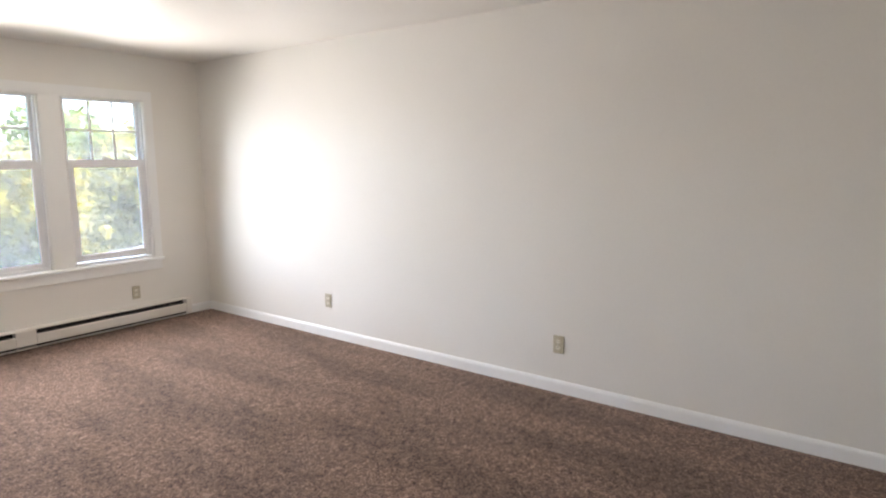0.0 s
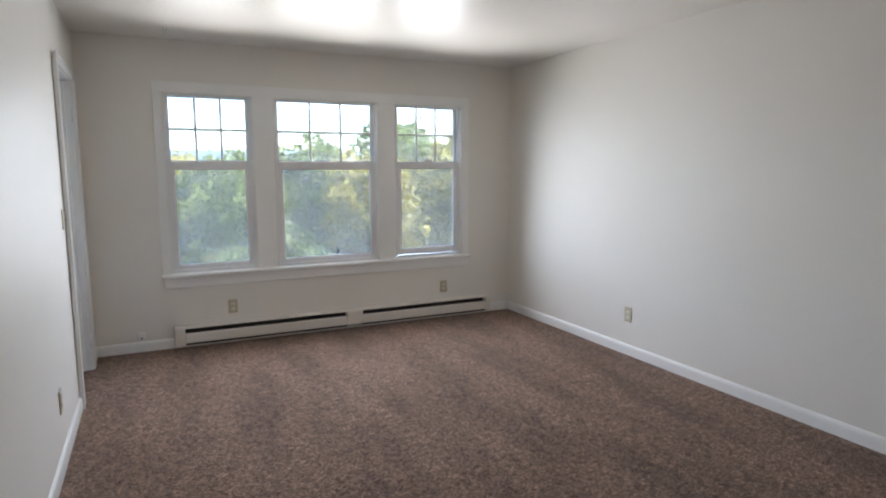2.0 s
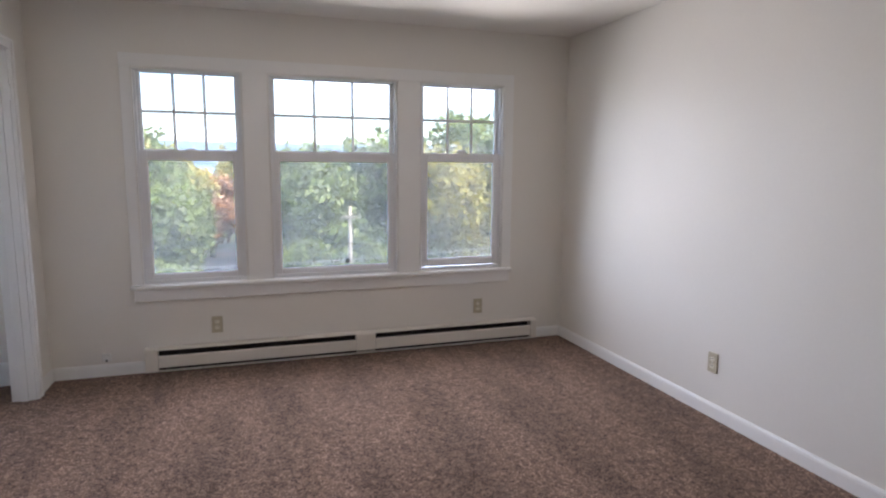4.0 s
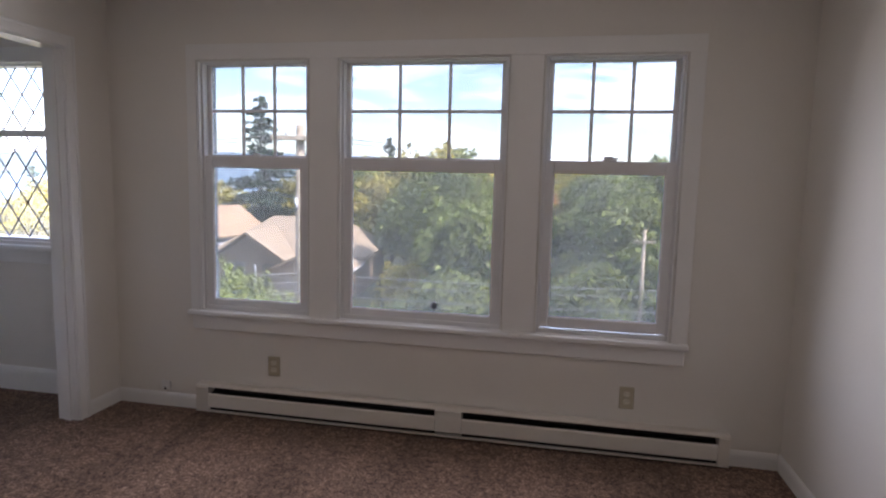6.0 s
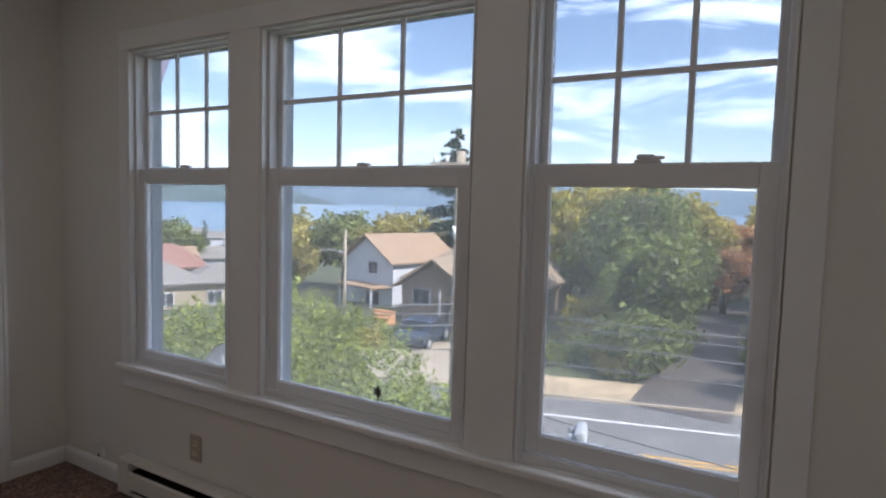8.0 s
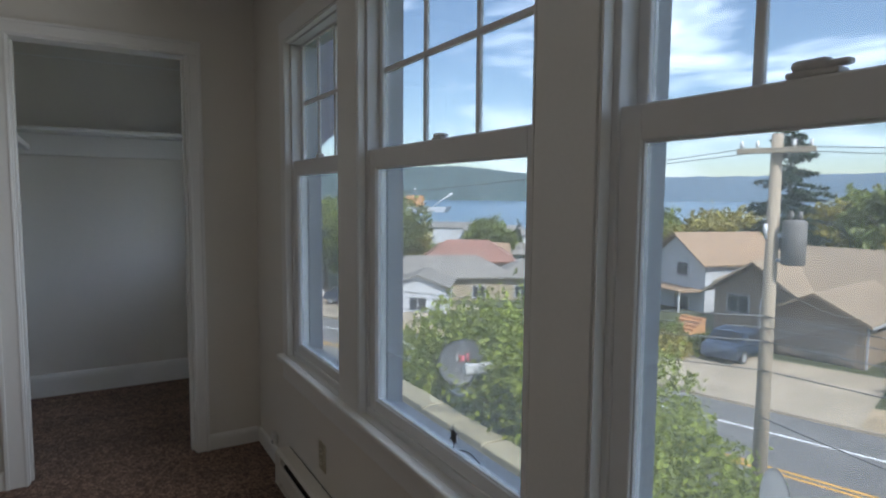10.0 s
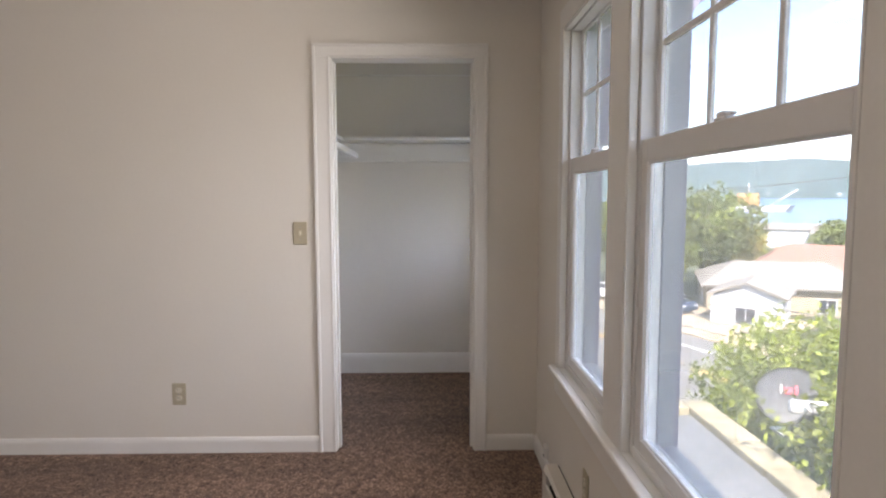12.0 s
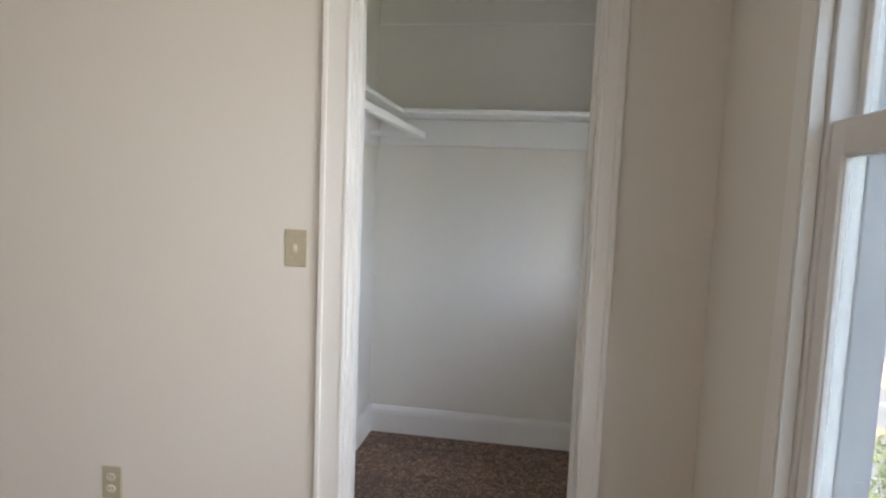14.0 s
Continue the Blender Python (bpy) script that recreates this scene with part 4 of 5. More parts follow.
G = "leafy bright green shrub with upright young shoots below the window"
shrub(-1.35, 3.05, 0.22, 0.95, 0.75, 1.3, 11, G)
shrub(-2.5, 3.1, -0.02, 1.0, 0.8, 1.3, 12, G)
shrub(-3.5, 3.3, -0.32, 1.0, 0.8, 1.3, 13, G)
shrub(-0.45, 3.9, -0.85, 0.9, 0.8, 1.0, 14, G)
shrub(-2.2, 4.8, -0.2, 1.4, 1.0, 1.5, 15, G)
shrub(0.15, 3.2, -0.62, 0.85, 0.8, 1.2, 16, "yellow-green leafy shrub just below the window")
shrub(-5.2, 4.6, -1.3, 1.6, 1.3, 1.4, 18, G)
shrub(-0.75, 2.45, -0.15, 0.60, 0.32, 0.6, 19, G, count=170)
shrub(-0.50, 2.12, -0.20, 0.42, 0.20, 0.32, 20, G, count=100, per=16)

GREEN, YEL, ORA = "broad leafy green tree in late summer leaf", "yellow-green leafy tree turning with the season", "orange and red autumn tree"
for k, (x, y, h, s, m) in enumerate([
        (-4.2, 37, 10.2, 3.6, "leaf_green"), (-7.2, 45, 11.0, 4.0, "leaf_yellow"), (-3.0, 31.5, 6.5, 2.6, "leaf_green"), (-12, 52, 11.0, 4.4, "leaf_yellow"),
        (-17, 50, 10.0, 4.2, "leaf_green"), (-19, 62, 11.2, 5.0, "leaf_yellow"), (-28, 66, 10.5, 5.0, "leaf_yellow"), (-36, 60, 9.0, 4.4, "leaf_yellow"),
        (-1.6, 66, 7.2, 2.3, "leaf_orange"), (-4.2, 72, 8.4, 2.8, "leaf_orange"), (-5.0, 58, 9.6, 3.6, "leaf_yellow"), (3.2, 92, 12, 6.0, "leaf_yellow"),
        (6.2, 34, 8.2, 2.7, "leaf_green"), (6.8, 43, 9.6, 3.4, "leaf_green"), (10.5, 36, 10.5, 3.8, "leaf_green"), (12.5, 29, 9.5, 3.4, "leaf_yellow"), (18.5, 37.5, 8.5, 3.6, "leaf_yellow"), (15.5, 30.5, 6.0, 2.8, "leaf_yellow"), (16, 34, 12.0, 4.4, "leaf_green"),
        (20, 29, 12.0, 4.4, "leaf_yellow"), (25, 33, 13.0, 5.0, "leaf_yellow"), (31, 30, 12.0, 5.0, "leaf_green"), (7.0, 28.0, 5.0, 2.2, "leaf_green"), (5.6, 55, 9.8, 3.6, "leaf_green"),
        (-42, 42, 8.0, 3.8, "leaf_yellow"), (-37, 38, 6.8, 3.2, "leaf_yellow"), (-38, 48, 8.2, 3.8, "leaf_green"), (-33.5, 50, 8.0, 3.6, "leaf_yellow"), (-47, 50, 8.8, 4.2, "leaf_yellow"), (-52, 24.5, 10.5, 5.2, "leaf_green"), (-61, 21, 10.0, 5.0, "leaf_green"),
        (-68, 34, 9.0, 4.6, "leaf_green"), (-76, 55, 8.0, 4.5, "leaf_green"), (-58, 30, 7.0, 3.6, "leaf_yellow"), (-47, 17, 8.5, 4.0, "leaf_green"),
        (0.6, 62, 6.8, 2.6, "leaf_orange"), (3.0, 57, 6.2, 2.6, "leaf_yellow"), (-1.3, 50, 5.0, 2.0, "leaf_orange"), (3.9, 48, 5.6, 2.0, "leaf_green"), (0.8, 75, 9.0, 3.6, "leaf_yellow"),
        (-2.7, 27.4, 3.0, 1.6, "leaf_green"), (4.6, 26.8, 3.6, 1.5, "leaf_green"), (-13, 47.5, 8.6, 3.4, "leaf_yellow"), (-15, 58, 9.4, 3.6, "leaf_yellow"), (-9.2, 43, 8.0, 2.8, "leaf_green"), (-19, 55, 9.0, 3.2, "leaf_yellow")]):
    tree(x, y, h, s, m, 40 + k, {"leaf_green": GREEN, "leaf_yellow": YEL, "leaf_orange": ORA}[m], leaf=0.26 if y < 45 else 0.36, count=210 if y < 45 else 150)
conifer(-27.5, 53.5, 17.2, 5.0, 5, "tall dark green fir with drooping boughs")
conifer(-88, 78, 8.5, 2.0, 6, "slender dark green conifer near the shore", True)
conifer(-92, 73, 7.8, 2.0, 7, "slender dark green conifer near the shore", True)
conifer(-99, 66, 7.0, 2.2, 8, "small dark green conifer near the shore", True)
conifer(-50, 48.7, 10.2, 2.6, 9, "tall dark green conifer", True)
conifer(-20, 74, 15, 3.4, 10, "tall dark green conifer", True)

# ---- flat porch roof and dishes below the windows ----
PZ = -0.50
porch = empty("porch_roof", "flat grey porch roof with a mossy concrete ledge", "roof", (0, OUT, PZ), "structure")
part("roof_deck", box(-1.95, 1.05, 0.0, 1.62, -0.22, -0.06), "membrane", porch, "grey weathered roof membrane")
for k in range(7):
    x = -2.15 + k * 0.46
    part("coping_block", box(x, x + 0.45, 1.55, 1.78, -0.20, 0.0 + 0.006 * (k % 2), 0.012), "coping", porch)
for k in range(3):
    part("coping_block", box(-2.15, -1.94, 0.02 + k * 0.51, 0.52 + k * 0.51, -0.20, 0.004 * k, 0.012), "coping", porch)
part("wall", box(-2.1, 1.05, 0.0, 1.70, -4.4, -0.225), "siding", porch)
solo("wall_facade", box(-6.0, 9.0, 0.02, OUT - 0.002, -7.2, -0.26), "siding", "mauve painted outer wall below the windows", "wall", "structure")


def dish(at, aim, radius, mat, label, marks):
    """A satellite dish: shallow bowl, mast, arm and receiver."""
    ob = empty("satellite_dish", label, "satellite dish", at)
    a = Vector(aim).normalized()
    turn = a.to_track_quat("Z", "Y").to_matrix().to_4x4()
    bm = bmesh.new()
    rings = []
    for i in range(9):
        r = radius * i / 8
        rings.append([bm.verts.new((r * math.cos(t) * 1.16, r * math.sin(t), 0.16 * (r / radius) ** 2 * radius)) for t in (2 * math.pi * k / 36 for k in range(36))] if i else [bm.verts.new((0, 0, 0))])
    for k in range(36):
        bm.faces.new((rings[0][0], rings[1][k], rings[1][(k + 1) % 36])).smooth = True
    for p, q in zip(rings[1:], rings[2:]):
        for k in range(36):
            bm.faces.new((p[k], q[k], q[(k + 1) % 36], p[(k + 1) % 36])).smooth = True
    bmesh.ops.solidify(bm, geom=bm.faces[:], thickness=0.008)
    bmesh.ops.transform(bm, matrix=turn, verts=bm.verts)
    bowl = part("reflector", bm, mat, ob)
    bm = tube(bmesh.new(), [turn @ Vector((0, -radius * 0.9, 0.02)), turn @ Vector((0, -radius * 0.75, 0.22)), turn @ Vector((0, -radius * 0.25, 0.50))], 0.014, 8)
    part("feed_arm", bm, "galv", ob)
    bm = box(-0.13, 0.13, -0.05, 0.05, 0.47, 0.55, 0.025)
    tube(bm, [(-0.07, 0.0, 0.47), (-0.07, 0.0, 0.42)], [0.03, 0.036], 12)
    tube(bm, [(0.07, 0.0, 0.47), (0.07, 0.0, 0.42)], [0.03, 0.036], 12)
    bmesh.ops.transform(bm, matrix=turn @ Matrix.Translation((0, -radius * 0.25, 0)), verts=bm.verts)
    part("receiver", bm, "dishwhite", ob)
    part("mast", tube(bmesh.new(), [(-a.x * 0.05, -a.y * 0.05, -0.05), (-a.x * 0.05, -a.y * 0.05 + 0.02, -0.30), (-a.x * 0.05, -a.y * 0.05 + 0.02, PZ - at[2] - 0.02)], 0.022, 10), "galv", ob)
    part("mount_plate", box(-0.09 - a.x * 0.05, 0.09 - a.x * 0.05, -0.09 - a.y * 0.05, 0.09 - a.y * 0.05, PZ - at[2] - 0.006, PZ - at[2] + 0.012, 0.003), "galv", ob)
    if marks:
        # plain bars in the colours of the maker's mark
        for k, (x, y, w, h, m) in enumerate(((-0.07, 0.03, 0.018, 0.075, "dishwhite"), (-0.04, 0.02, 0.02, 0.055, "dishred"), (-0.01, 0.022, 0.03, 0.052, "dishred"), (0.035, 0.03, 0.022, 0.07, "dishred"), (0.085, 0.0, 0.05, 0.028, "dishwhite"))):
            zz = 0.16 * ((x * x + y * y) / radius ** 2) * radius + 0.012
            bm = box(x - w / 2, x + w / 2, y - h / 2 + 0.02, y + h / 2 + 0.02, zz, zz + 0.004, 0.001, 1)
            bmesh.ops.transform(bm, matrix=turn, verts=bm.verts)
            part("mark", bm, m, bowl)
    return ob


dish((-1.36, 2.2, -0.20), (1.0, -0.34, 0.30), 0.222, "dish", "grey satellite dish with a faded coloured mark on the porch ledge", True)
dish((1.46, 2.40, -0.34), (1.0, 0.25, 0.30), 0.20, "dishwhite", "small white satellite dish seen edge-on beside the porch", False)

# ---- utility pole and cables ----
PX, PY = -4.32, 12.05
pole = empty("utility_pole", "tall weathered wooden utility pole with crossarm and transformer", "utility pole", (PX, PY, ROAD_Z))
PTOP = 9.25
part("pole", tube(bmesh.new(), [(0, 0, -0.4), (0, 0, 4.5), (0, 0, PTOP)], [0.17, 0.145, 0.115], 16), "pole", pole)
arm_dir = Vector((0.93, 0.36, 0))
bm = bmesh.new()
slab(bm, -0.75, 0.75, -0.06, 0.06, PTOP - 0.42, PTOP - 0.30, 0.008)
bmesh.ops.transform(bm, matrix=Matrix.Rotation(math.atan2(0.36, 0.93), 4, "Z") @ Matrix.Translation((0, -0.17, 0)), verts=bm.verts)
part("crossarm", bm, "pole", pole)
for k in (-0.66, -0.35, 0.35, 0.66):
    p = arm_dir * k + Vector((0.06, -0.16, PTOP - 0.30))
    part("insulator", tube(bmesh.new(), [p, p + Vector((0, 0, 0.05)), p + Vector((0, 0, 0.09)), p + Vector((0, 0, 0.15))], [0.02, 0.055, 0.035, 0.045], 10), "lock", pole)
tx = Vector((0.42, 0.10, 6.45))
can = part("transformer", tube(bmesh.new(), [tx, tx + Vector((0, 0, 0.03)), tx + Vector((0, 0, 0.92)), tx + Vector((0, 0, 0.97))], [0.20, 0.235, 0.235, 0.19], 20), "transformer", pole, "weathered grey transformer can")
for k in (-0.1, 0.1):
    part("bushing", tube(bmesh.new(), [tx + Vector((k, 0, 0.96)), tx + Vector((k, 0, 1.07)), tx + Vector((k, 0, 1.16))], [0.045, 0.055, 0.03], 10), "transformer", can)
for z in (6.5, 7.05):
    part("bracket", box(0.10, 0.24, -0.04, 0.10, z, z + 0.07, 0.004), "galv", pole)
part("fuse_cutout", tube(bmesh.new(), [(-0.02, -0.20, 7.0), (-0.02, -0.24, 7.32)], [0.035, 0.05], 8), "lock", pole)


def cable(a, b, sag, r, label):
    pts = []
    for k in range(17):
        f = k / 16
        p = Vector(a).lerp(Vector(b), f)
        p.z -= sag * 4 * f * (1 - f)
        pts.append(p)
    return solo("overhead_cable", tube(bmesh.new(), pts, r, 6), "cable", label, "cable", group="overhead cables")


C = "thin overhead cable strung along the road"
base = Vector((PX, PY, ROAD_Z))
for dz, sag, lift, r in ((8.95, 0.35, 0.4, 0.010), (8.95, 0.42, 0.25, 0.010), (5.30, 0.35, 0.35, 0.016), (5.05, 0.3, 0.2, 0.012), (4.75, 0.38, 0.15, 0.016), (4.1, 0.30, 0.25, 0.014)):
    s = 0.3 if dz > 8 and sag < 0.4 else -0.25 if dz > 8 else 0
    o = arm_dir * s * 2 + Vector((0, -0.16, dz))
    cable(base + o, base + o + E1 * 34 + E2 * 1.5 + Vector((0, 0, lift)), sag * 2, r, C)
    cable(base + o, base + o - E1 * 40 + E2 * 1.0 + Vector((0, 0, -1.0)), sag * 2, r, C)
cable(base + Vector((0, -0.15, 3.05)), (24.0, 12.5, -2.9), 0.9, 0.016, C)
cable(base + Vector((0.05, 0.1, 6.0)), (-9.5, 29.6, -3.6), 0.5, 0.010, "service cable running from the pole to a house")
pole2 = empty("utility_pole", "slim pale wooden pole among the trees across the road", "utility pole", (6.4, 26.0, ROAD_Z))
part("pole", tube(bmesh.new(), [(0, 0, -0.3), (0, 0, 5.8)], [0.11, 0.08], 12), "pole", pole2)
part("crossarm", box(-0.5, 0.5, -0.12, -0.03, 5.2, 5.3, 0.006), "pole", pole2)
pole3 = empty("utility_pole", "slim pale wooden pole with a lamp arm by the parking lot", "utility pole", (-20.8, 27.5, ground_z(-20.8, 27.5)))
part("pole", tube(bmesh.new(), [(0, 0, -0.3), (0, 0, 6.4)], [0.11, 0.08], 12), "pole", pole3)
part("lamp_arm", tube(bmesh.new(), [(0, 0, 5.0), (-0.7, -0.3, 5.15), (-1.5, -0.6, 5.1)], 0.035, 8), "galv", pole3)

# ---- houses ----


def frame_of(origin, along):
    """A matrix with x along a direction, y away from the viewer, at an origin."""
    a = Vector((along[0], along[1], 0)).normalized()
    m = Matrix.Identity(4)
    m.col[0][:3], m.col[1][:3], m.col[3][:3] = a, Vector((-a.y, a.x, 0)), origin
    return m


def hip_roof(x0, x1, y0, y1, z, rise, over, inset, thick=0.14):
    """A hipped roof (inset > 0) as a closed solid, or two sloping slabs with open gable ends (inset 0); the ridge lies along x."""
    x0, x1, y0, y1 = x0 - over, x1 + over, y0 - over, y1 + over
    c = (y0 + y1) / 2
    if not inset:
        return prism(bmesh.new(), [(y0, z), (c, z + rise), (y1, z), (y1, z + thick), (c, z + rise + thick), (y0, z + thick)], 0, x0, x1)
    bm = bmesh.new()
    low = [bm.verts.new(p) for p in ((x0, y0, z), (x1, y0, z), (x1, y1, z), (x0, y1, z))]
    up = [bm.verts.new((p.co.x, p.co.y, z + thick)) for p in low]
    r0, r1 = bm.verts.new((x0 + inset, c, z + thick + rise)), bm.verts.new((x1 - inset, c, z + thick + rise))
    bm.faces.new(low[::-1])
    for i in range(4):
        j = (i + 1) % 4
        bm.faces.new((low[i], low[j], up[j], up[i]))
    bm.faces.new((up[0], up[1], r1, r0))
    bm.faces.new((up[2], up[3], r0, r1))
    bm.faces.new((up[1], up[2], r1))
    bm.faces.new((up[3], up[0], r0))
    bmesh.ops.recalc_face_normals(bm, faces=bm.faces)
    return bm


def swap_xy(bm):
    """Turns a part built along x so that it lies along y."""
    for v in bm.verts:
        v.co.x, v.co.y = v.co.y, v.co.x
    bmesh.ops.reverse_faces(bm, faces=bm.faces)
    return bm


def house_window(house, x, y, z, w, h, side="y"):
    """A framed window on a front wall (facing -y) or on an end wall (facing -x)."""
    bm = bmesh.new()
    ring(bm, x - w / 2, x + w / 2, z, z + h, 0.07, 0.07, 0.07, 0.07, y - 0.06, y + 0.02, 0)
    slab(bm, x - 0.025, x + 0.025, y - 0.04, y + 0.01, z + 0.07, z + h - 0.07)
    glass = box(x - w / 2 + 0.07, x + w / 2 - 0.07, y - 0.02, y + 0.01, z + 0.07, z + h - 0.07)
    if side == "x":
        swap_xy(bm)
        swap_xy(glass)
    ob = part("window", bm, "house_white", house)
    part("pane", glass, "dark_glass", ob)


# the beige house with the garage across the road
gx, gy = -12.33, 29.72
home = empty("house", "low beige house with tan shingle roof and attached garage", "house")


def gable_wall(hw, y0, y1, z0, eave, rise, cx=0.0):
    """Walls of a wing whose gable faces -y, as one solid."""
    return prism(bmesh.new(), [(cx - hw, z0), (cx + hw, z0), (cx + hw, eave), (cx, eave + rise), (cx - hw, eave)], 1, y0, y1)


part("garage_wall", gable_wall(2.1, 0.0, 6.4, -0.6, 2.16, 1.0), "house_beige", home)
part("garage_roof", swap_xy(hip_roof(-0.2, 9.6, -2.1, 2.1, 1.97, 1.22, 0.4, 0.0)), "shingle_tan", home)
gd = part("garage_door", box(-1.75, 1.75, -0.04, 0.02, 0.0, 1.85), "garage", home)
for k in range(4):
    part("panel", box(-1.71, 1.71, -0.065, -0.041, 0.03 + k * 0.455, 0.455 + k * 0.455, 0.01, 1), "garage", gd)
part("body_wall", box(-8.0, 2.1, 6.4, 15.0, -0.6, 2.3), "house_beige", home)
part("roof", hip_roof(-8.0, 2.1, 6.4, 15.0, 2.31, 2.35, 0.5, 3.0), "shingle_tan", home, "hipped tan shingle roof")
part("wing_wall", gable_wall(2.6, 4.4, 6.4, -0.6, 2.2, 1.75, -4.9), "house_beige", home)
part("wing_roof", swap_xy(hip_roof(3.9, 10.0, -7.5, -2.3, 1.98, 2.05, 0.4, 0.0)), "shingle_tan", home)
part("gutter", box(2.44, 2.54, -0.5, 6.2, 1.93, 2.03, 0.01), "house_white", home, "white eaves gutter")
part("downpipe", box(2.12, 2.2, 0.1, 0.18, -0.2, 1.93, 0.01), "house_white", home, "white downpipe")
house_window(home, -6.0, 4.4, 0.8, 1.4, 1.2)
part("front_door", box(-4.1, -3.2, 4.34, 4.42, 0.0, 2.0, 0.01), "dark_glass", home)
for x in (-4.3, -2.4):
    part("porch_post", box(x - 0.06, x + 0.06, 3.6, 3.72, -0.4, 2.0, 0.01), "house_white", home)
home.matrix_world = frame_of((gx, gy, ground_z(gx, gy) + 0.1), (0.993, 0.12))

white = empty("house", "white gabled house with a brown shingle roof", "house")
part("wall", prism(bmesh.new(), [(-2.8, -0.8), (2.8, -0.8), (2.8, 3.9), (0, 5.75), (-2.8, 3.9)], 0, 0.0, 6.2), "house_white", white)
part("roof", hip_roof(-0.1, 6.3, -2.8, 2.8, 3.88, 1.92, 0.35, 0.0, 0.12), "shingle_brown", white)
house_window(white, -0.6, 0.0, 3.0, 1.2, 1.0, "x")
house_window(white, -0.6, 0.0, 0.6, 1.6, 1.2, "x")
house_window(white, 3.0, -2.8, 1.2, 1.2, 1.1)
part("porch_roof", box(-1.8, 0.0, -2.6, 1.4, 2.2, 2.34, 0.02), "shingle_brown", white)
for y in (-2.4, 1.2):
    part("porch_post", box(-1.7, -1.58, y - 0.06, y + 0.06, -0.6, 2.2), "house_white", white)
white.matrix_world = frame_of((-28.5, 40.0, -8.3), (0.25, 0.968)) @ Matrix.Scale(1.18, 4)
steps = empty("garden_steps", "short flight of orange wooden garden steps", "steps", (-20.6, 30.2, ground_z(-20.6, 30.2)))
for k in range(5):
    part("tread", box(-0.8, 0.8, 0.3 * k, 0.3 * k + 0.3, 0.0, 0.18 * (k + 1), 0.01), "steps", steps)


def plain_house(at, along, w, d, h, rise, wall, roof, inset, label, over=0.5):
    ob = empty("house", label, "house", group="houses down the slope")
    if inset:
        part("wall", box(0, w, 0, d, -2.0, h), wall, ob)
    else:
        part("wall", prism(bmesh.new(), [(0, -2.0), (d, -2.0), (d, h), (d / 2, h + rise * 0.93), (0, h)], 0, 0.0, w), wall, ob)
    part("roof", hip_roof(0, w, 0, d, h, rise, over, inset), roof, ob)
    for k in range(max(1, int(w / 3.2))):
        house_window(ob, 1.6 + k * 3.2, 0.0, h - 1.7, 1.2, 1.1)
    house_window(ob, d / 2, 0.0, h - 1.7, 1.3, 1.1, "x")
    ob.matrix_world = frame_of(at, along)
    return ob


plain_house((-48.0, 27.5, -7.9), (0.55, 0.84), 8.5, 8.0, 2.9, 1.8, "house_tan", "shingle_red", 2.6, "tan house with a weathered red hipped roof")
plain_house((-42.0, 20.5, -7.6), (0.35, 0.94), 11.0, 8.0, 2.0, 1.5, "house_tan", "shingle_grey", 2.8, "low house with a broad grey roof")
plain_house((-33.6, 21.4, -7.0), (-0.80, 0.60), 4.5, 4.2, 1.7, 0.9, "house_white", "shingle_grey", 0.0, "small white gabled garage with a grey roof", 0.3)
plain_house((-38.5, 30.0, -8.0), (0.6, 0.8), 6.6, 7.5, 2.4, 1.2, "house_tan", "shingle_grey", 2.4, "low tan house with a grey hipped roof")
plain_house((-75.0, 52.0, -10.2), (0.6, 0.8), 12.0, 8.0, 2.6, 1.5, "house_white", "shingle_grey", 2.4, "white house lower on the slope")
plain_house((-66.0, 40.0, -9.2), (0.5, 0.86), 9.0, 7.0, 2.6, 1.5, "house_white", "shingle_brown", 0.0, "pale house with a brown roof")
for (x, y, w, h, m) in ((-140, 112, 22, 3.0, "house_white"), (-128, 108, 12, 2.0, "house_tan"), (-160, 104, 18, 3.5, "house_tan"), (-176, 96, 22, 4.0, "house_white")):
    b = empty("warehouse", "long low waterfront building by the bay", "warehouse", group="waterfront buildings")
    part("wall", box(0, w, 0, 12, -3, h), m, b)
    part("roof", hip_roof(0, w, 0, 12, h, 1.6, 0.5, 0.0), "shingle_grey", b)
    b.matrix_world = frame_of((x, y, max(ground_z(x, y), SEA + 1)), (0.64, 0.77))

# ---- cars and a ship ----


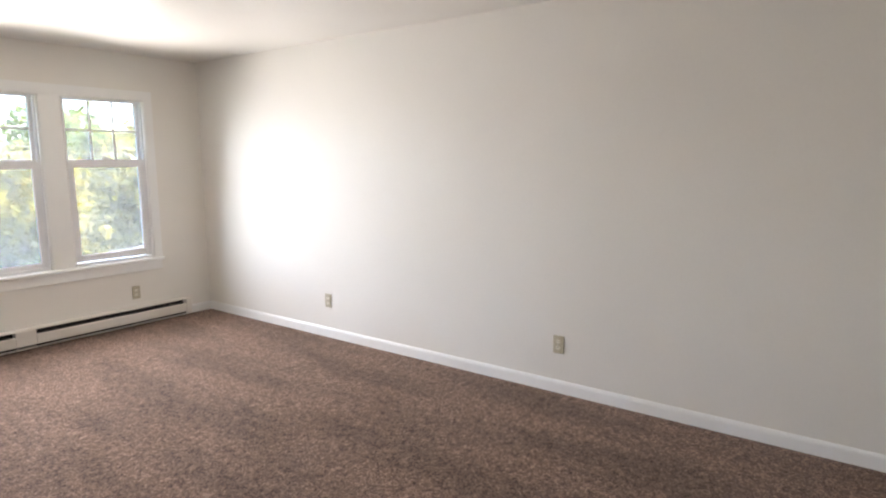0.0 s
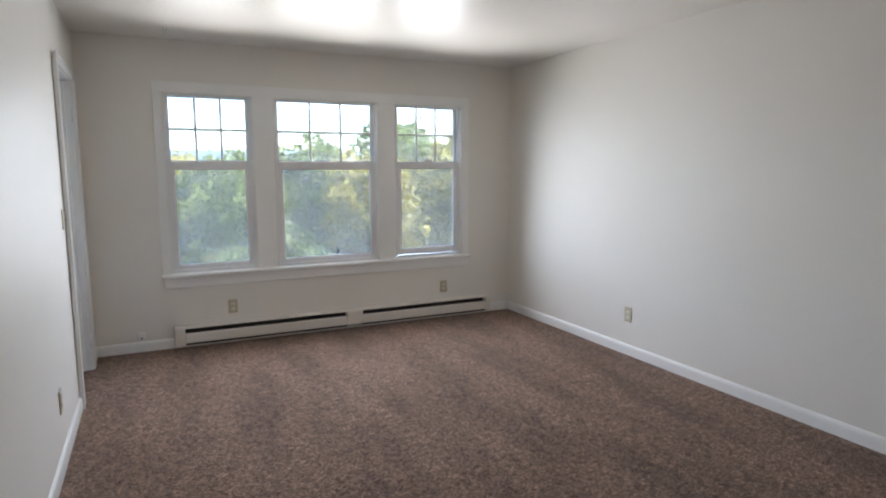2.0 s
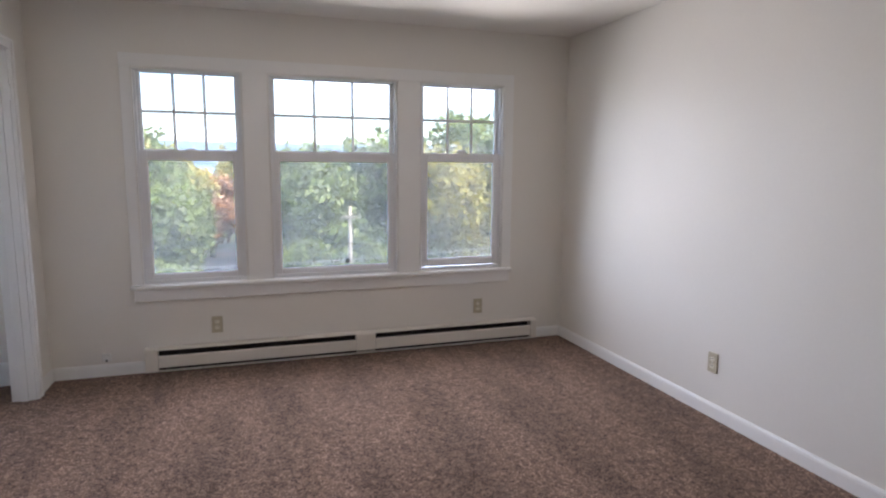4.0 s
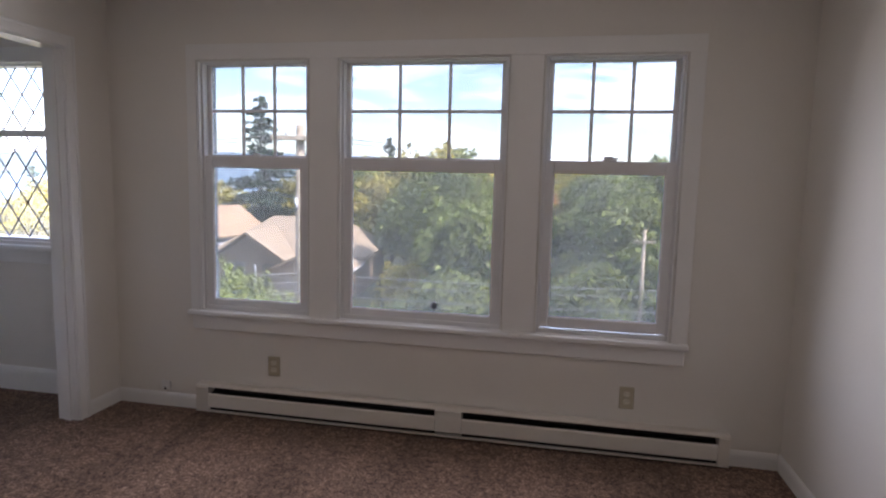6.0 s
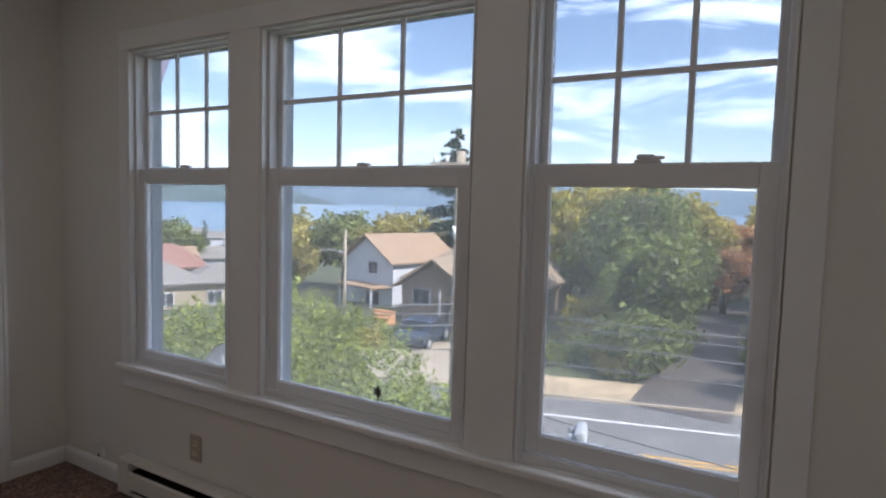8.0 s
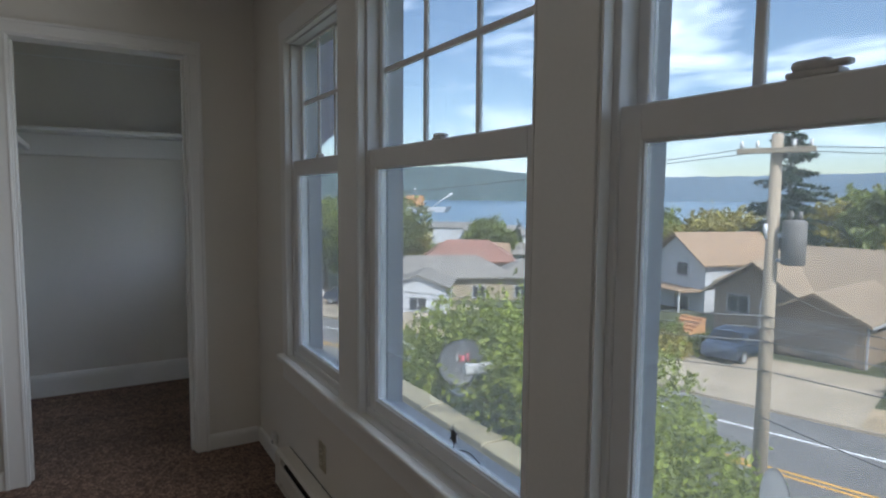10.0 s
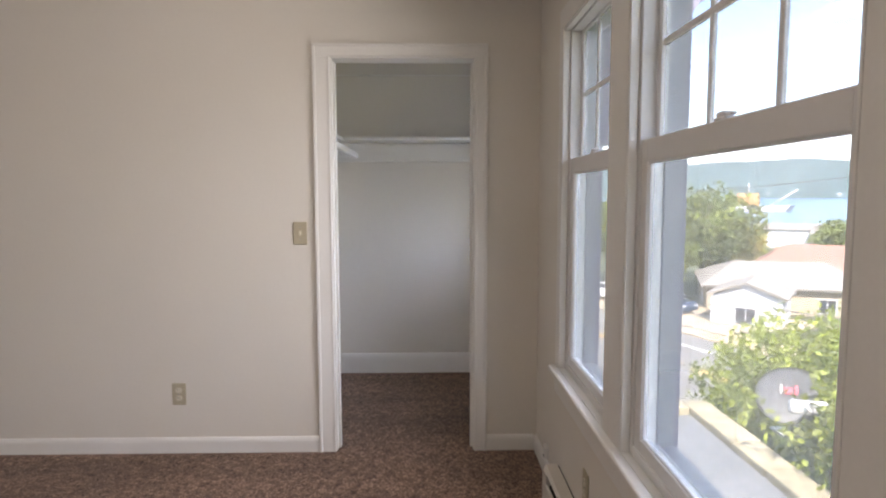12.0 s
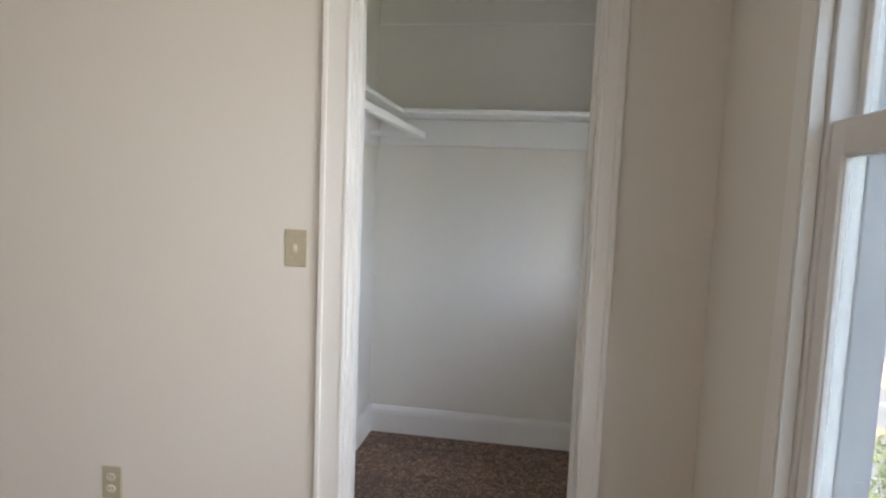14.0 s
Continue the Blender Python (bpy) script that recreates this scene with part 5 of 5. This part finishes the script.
def car(m, paint, label):
    ob = empty("car", label, "car")
    prof = [(-2.2, 0.30), (-2.2, 0.72), (-2.05, 0.92), (-1.5, 0.98), (-0.95, 1.42), (0.55, 1.45), (1.15, 1.0), (2.0, 0.88), (2.2, 0.66), (2.2, 0.30)]
    bm = prism(bmesh.new(), prof, 1, -0.86, 0.86)
    bmesh.ops.bevel(bm, geom=bm.edges[:], offset=0.06, segments=2, affect="EDGES")
    part("body", bm, paint, ob)
    for s in (-1, 1):
        part("side_window", prism(bmesh.new(), [(-1.35, 1.0), (-0.92, 1.36), (0.50, 1.38), (0.98, 1.0)], 1, s * 0.862 - 0.006, s * 0.862 + 0.006), "dark_glass", ob)
        part("headlight", box(2.1, 2.215, s * 0.62 - 0.16, s * 0.62 + 0.16, 0.62, 0.74, 0.02), "house_white", ob)
    bm = bmesh.new()
    for a, b in (((-1.50, 1.01), (-1.0, 1.40)), ((0.60, 1.42), (1.14, 1.02))):
        q = [bm.verts.new((x, y, z + 0.012)) for (x, z), y in ((a, -0.72), (a, 0.72), (b, 0.66), (b, -0.66))]
        bm.faces.new(q)
    bmesh.ops.solidify(bm, geom=bm.faces[:], thickness=0.01)
    part("windscreen", bm, "dark_glass", ob)
    for x in (-1.35, 1.35):
        for y in (-0.80, 0.80):
            wheel = part("wheel", tube(bmesh.new(), [(x, y - 0.1, 0.32), (x, y + 0.1, 0.32)], 0.32, 18), "tyre", ob)
            o = 0.105 if y > 0 else -0.105
            part("rim", tube(bmesh.new(), [(x, y + o - 0.006, 0.32), (x, y + o + 0.006, 0.32)], 0.2, 14), "galv", wheel)
    ob.matrix_world = m
    return ob


car(pose(-14.6, 27.0, ground_z(-14.6, 27.0) + 0.05, 0, 0, 100), "car", "dark blue parked car on the pale driveway")
car(pose(-46.5, 14.5, ground_z(-46.5, 14.5) + 0.05, 0, 0, 30), "car_white", "white car parked in the far lot")
car(pose(-41.0, 17.0, ground_z(-41.0, 17.0) + 0.05, 0, 0, 25), "car", "dark car parked in the far lot")
ship = empty("ship", "orange and white work ship moored in the bay", "ship")
part("hull", prism(bmesh.new(), [(-24, 0), (-26, 5), (27, 6), (22, 0)], 1, -6, 6), "house_white", ship)
part("deckhouse", box(-20, -4, -5, 5, 5.5, 17, 0.3), "steps", ship, "orange deckhouse")
part("crane_boom", tube(bmesh.new(), [(8, 0, 6), (30, 0, 20)], 0.9, 6), "house_white", ship)
part("mast", tube(bmesh.new(), [(-12, 0, 17), (-12, 0, 26)], 0.5, 6), "house_white", ship)
ship.matrix_world = frame_of((-540, 300, SEA - 0.5), (0.8, 0.6))

# low garden planting beside the driveway
for k, (x, y, s) in enumerate(((-16.5, 24.2, 1.0), (-18.0, 25.8, 1.3), (-15.6, 26.4, 0.9), (-20.0, 24.6, 1.2), (-7.0, 27.2, 0.8), (-5.6, 28.2, 1.1), (-22.5, 23.0, 1.2))):
    z0 = ground_z(x, y)
    ob = empty("garden_bush", "rounded green garden bush beside the driveway", "bush", (x, y, z0), group="garden bushes")
    p, n = clumps(300 + k, 130, (0, 0, s * 0.5), (s, s, s * 0.62), 9, 0.14)
    f = new("foliage", leaves(p, n, 0.15, 300 + k, "foliage", "leaf_yellow" if k % 3 == 0 else "leaf_green"))
    f.parent = ob
    part("stems", tube(bmesh.new(), [(0, 0, -0.1), (0, 0, s * 0.5)], [0.06, 0.03], 6), "bark", ob)

# thick undergrowth along the far verge, on both sides of the lane
for k, (x, y, s) in enumerate(((-3.6, 27.4, 1.3), (-4.0, 30.0, 1.8), (3.2, 31.6, 1.7), (3.0, 34.5, 1.6), (-3.4, 36.5, 1.5), (3.4, 39.5, 1.8), (-6.2, 31.5, 2.2), (5.0, 27.5, 1.5), (6.6, 29.8, 2.2), (9.0, 28.0, 2.0), (11.8, 27.6, 2.2), (15.0, 28.0, 2.4), (18.6, 28.4, 2.4), (22.5, 29.0, 2.6), (-2.9, 34, 2.0), (5.2, 35, 2.0), (27, 30, 2.8))):
    z0 = ground_z(x, y)
    ob = empty("roadside_bush", "thick dark green roadside bush under the trees", "bush", (x, y, z0), group="roadside bushes")
    p, n = clumps(500 + k, 170, (0, 0, s * 0.55), (s, s, s * 0.8), 11, 0.22)
    f = new("foliage", leaves(p, n, 0.22, 500 + k, "foliage", "leaf_green" if k % 3 else "leaf_yellow"))
    f.parent = ob
    part("stems", tube(bmesh.new(), [(0, 0, -0.1), (0, 0, s * 0.6)], [0.08, 0.03], 6), "bark", ob)
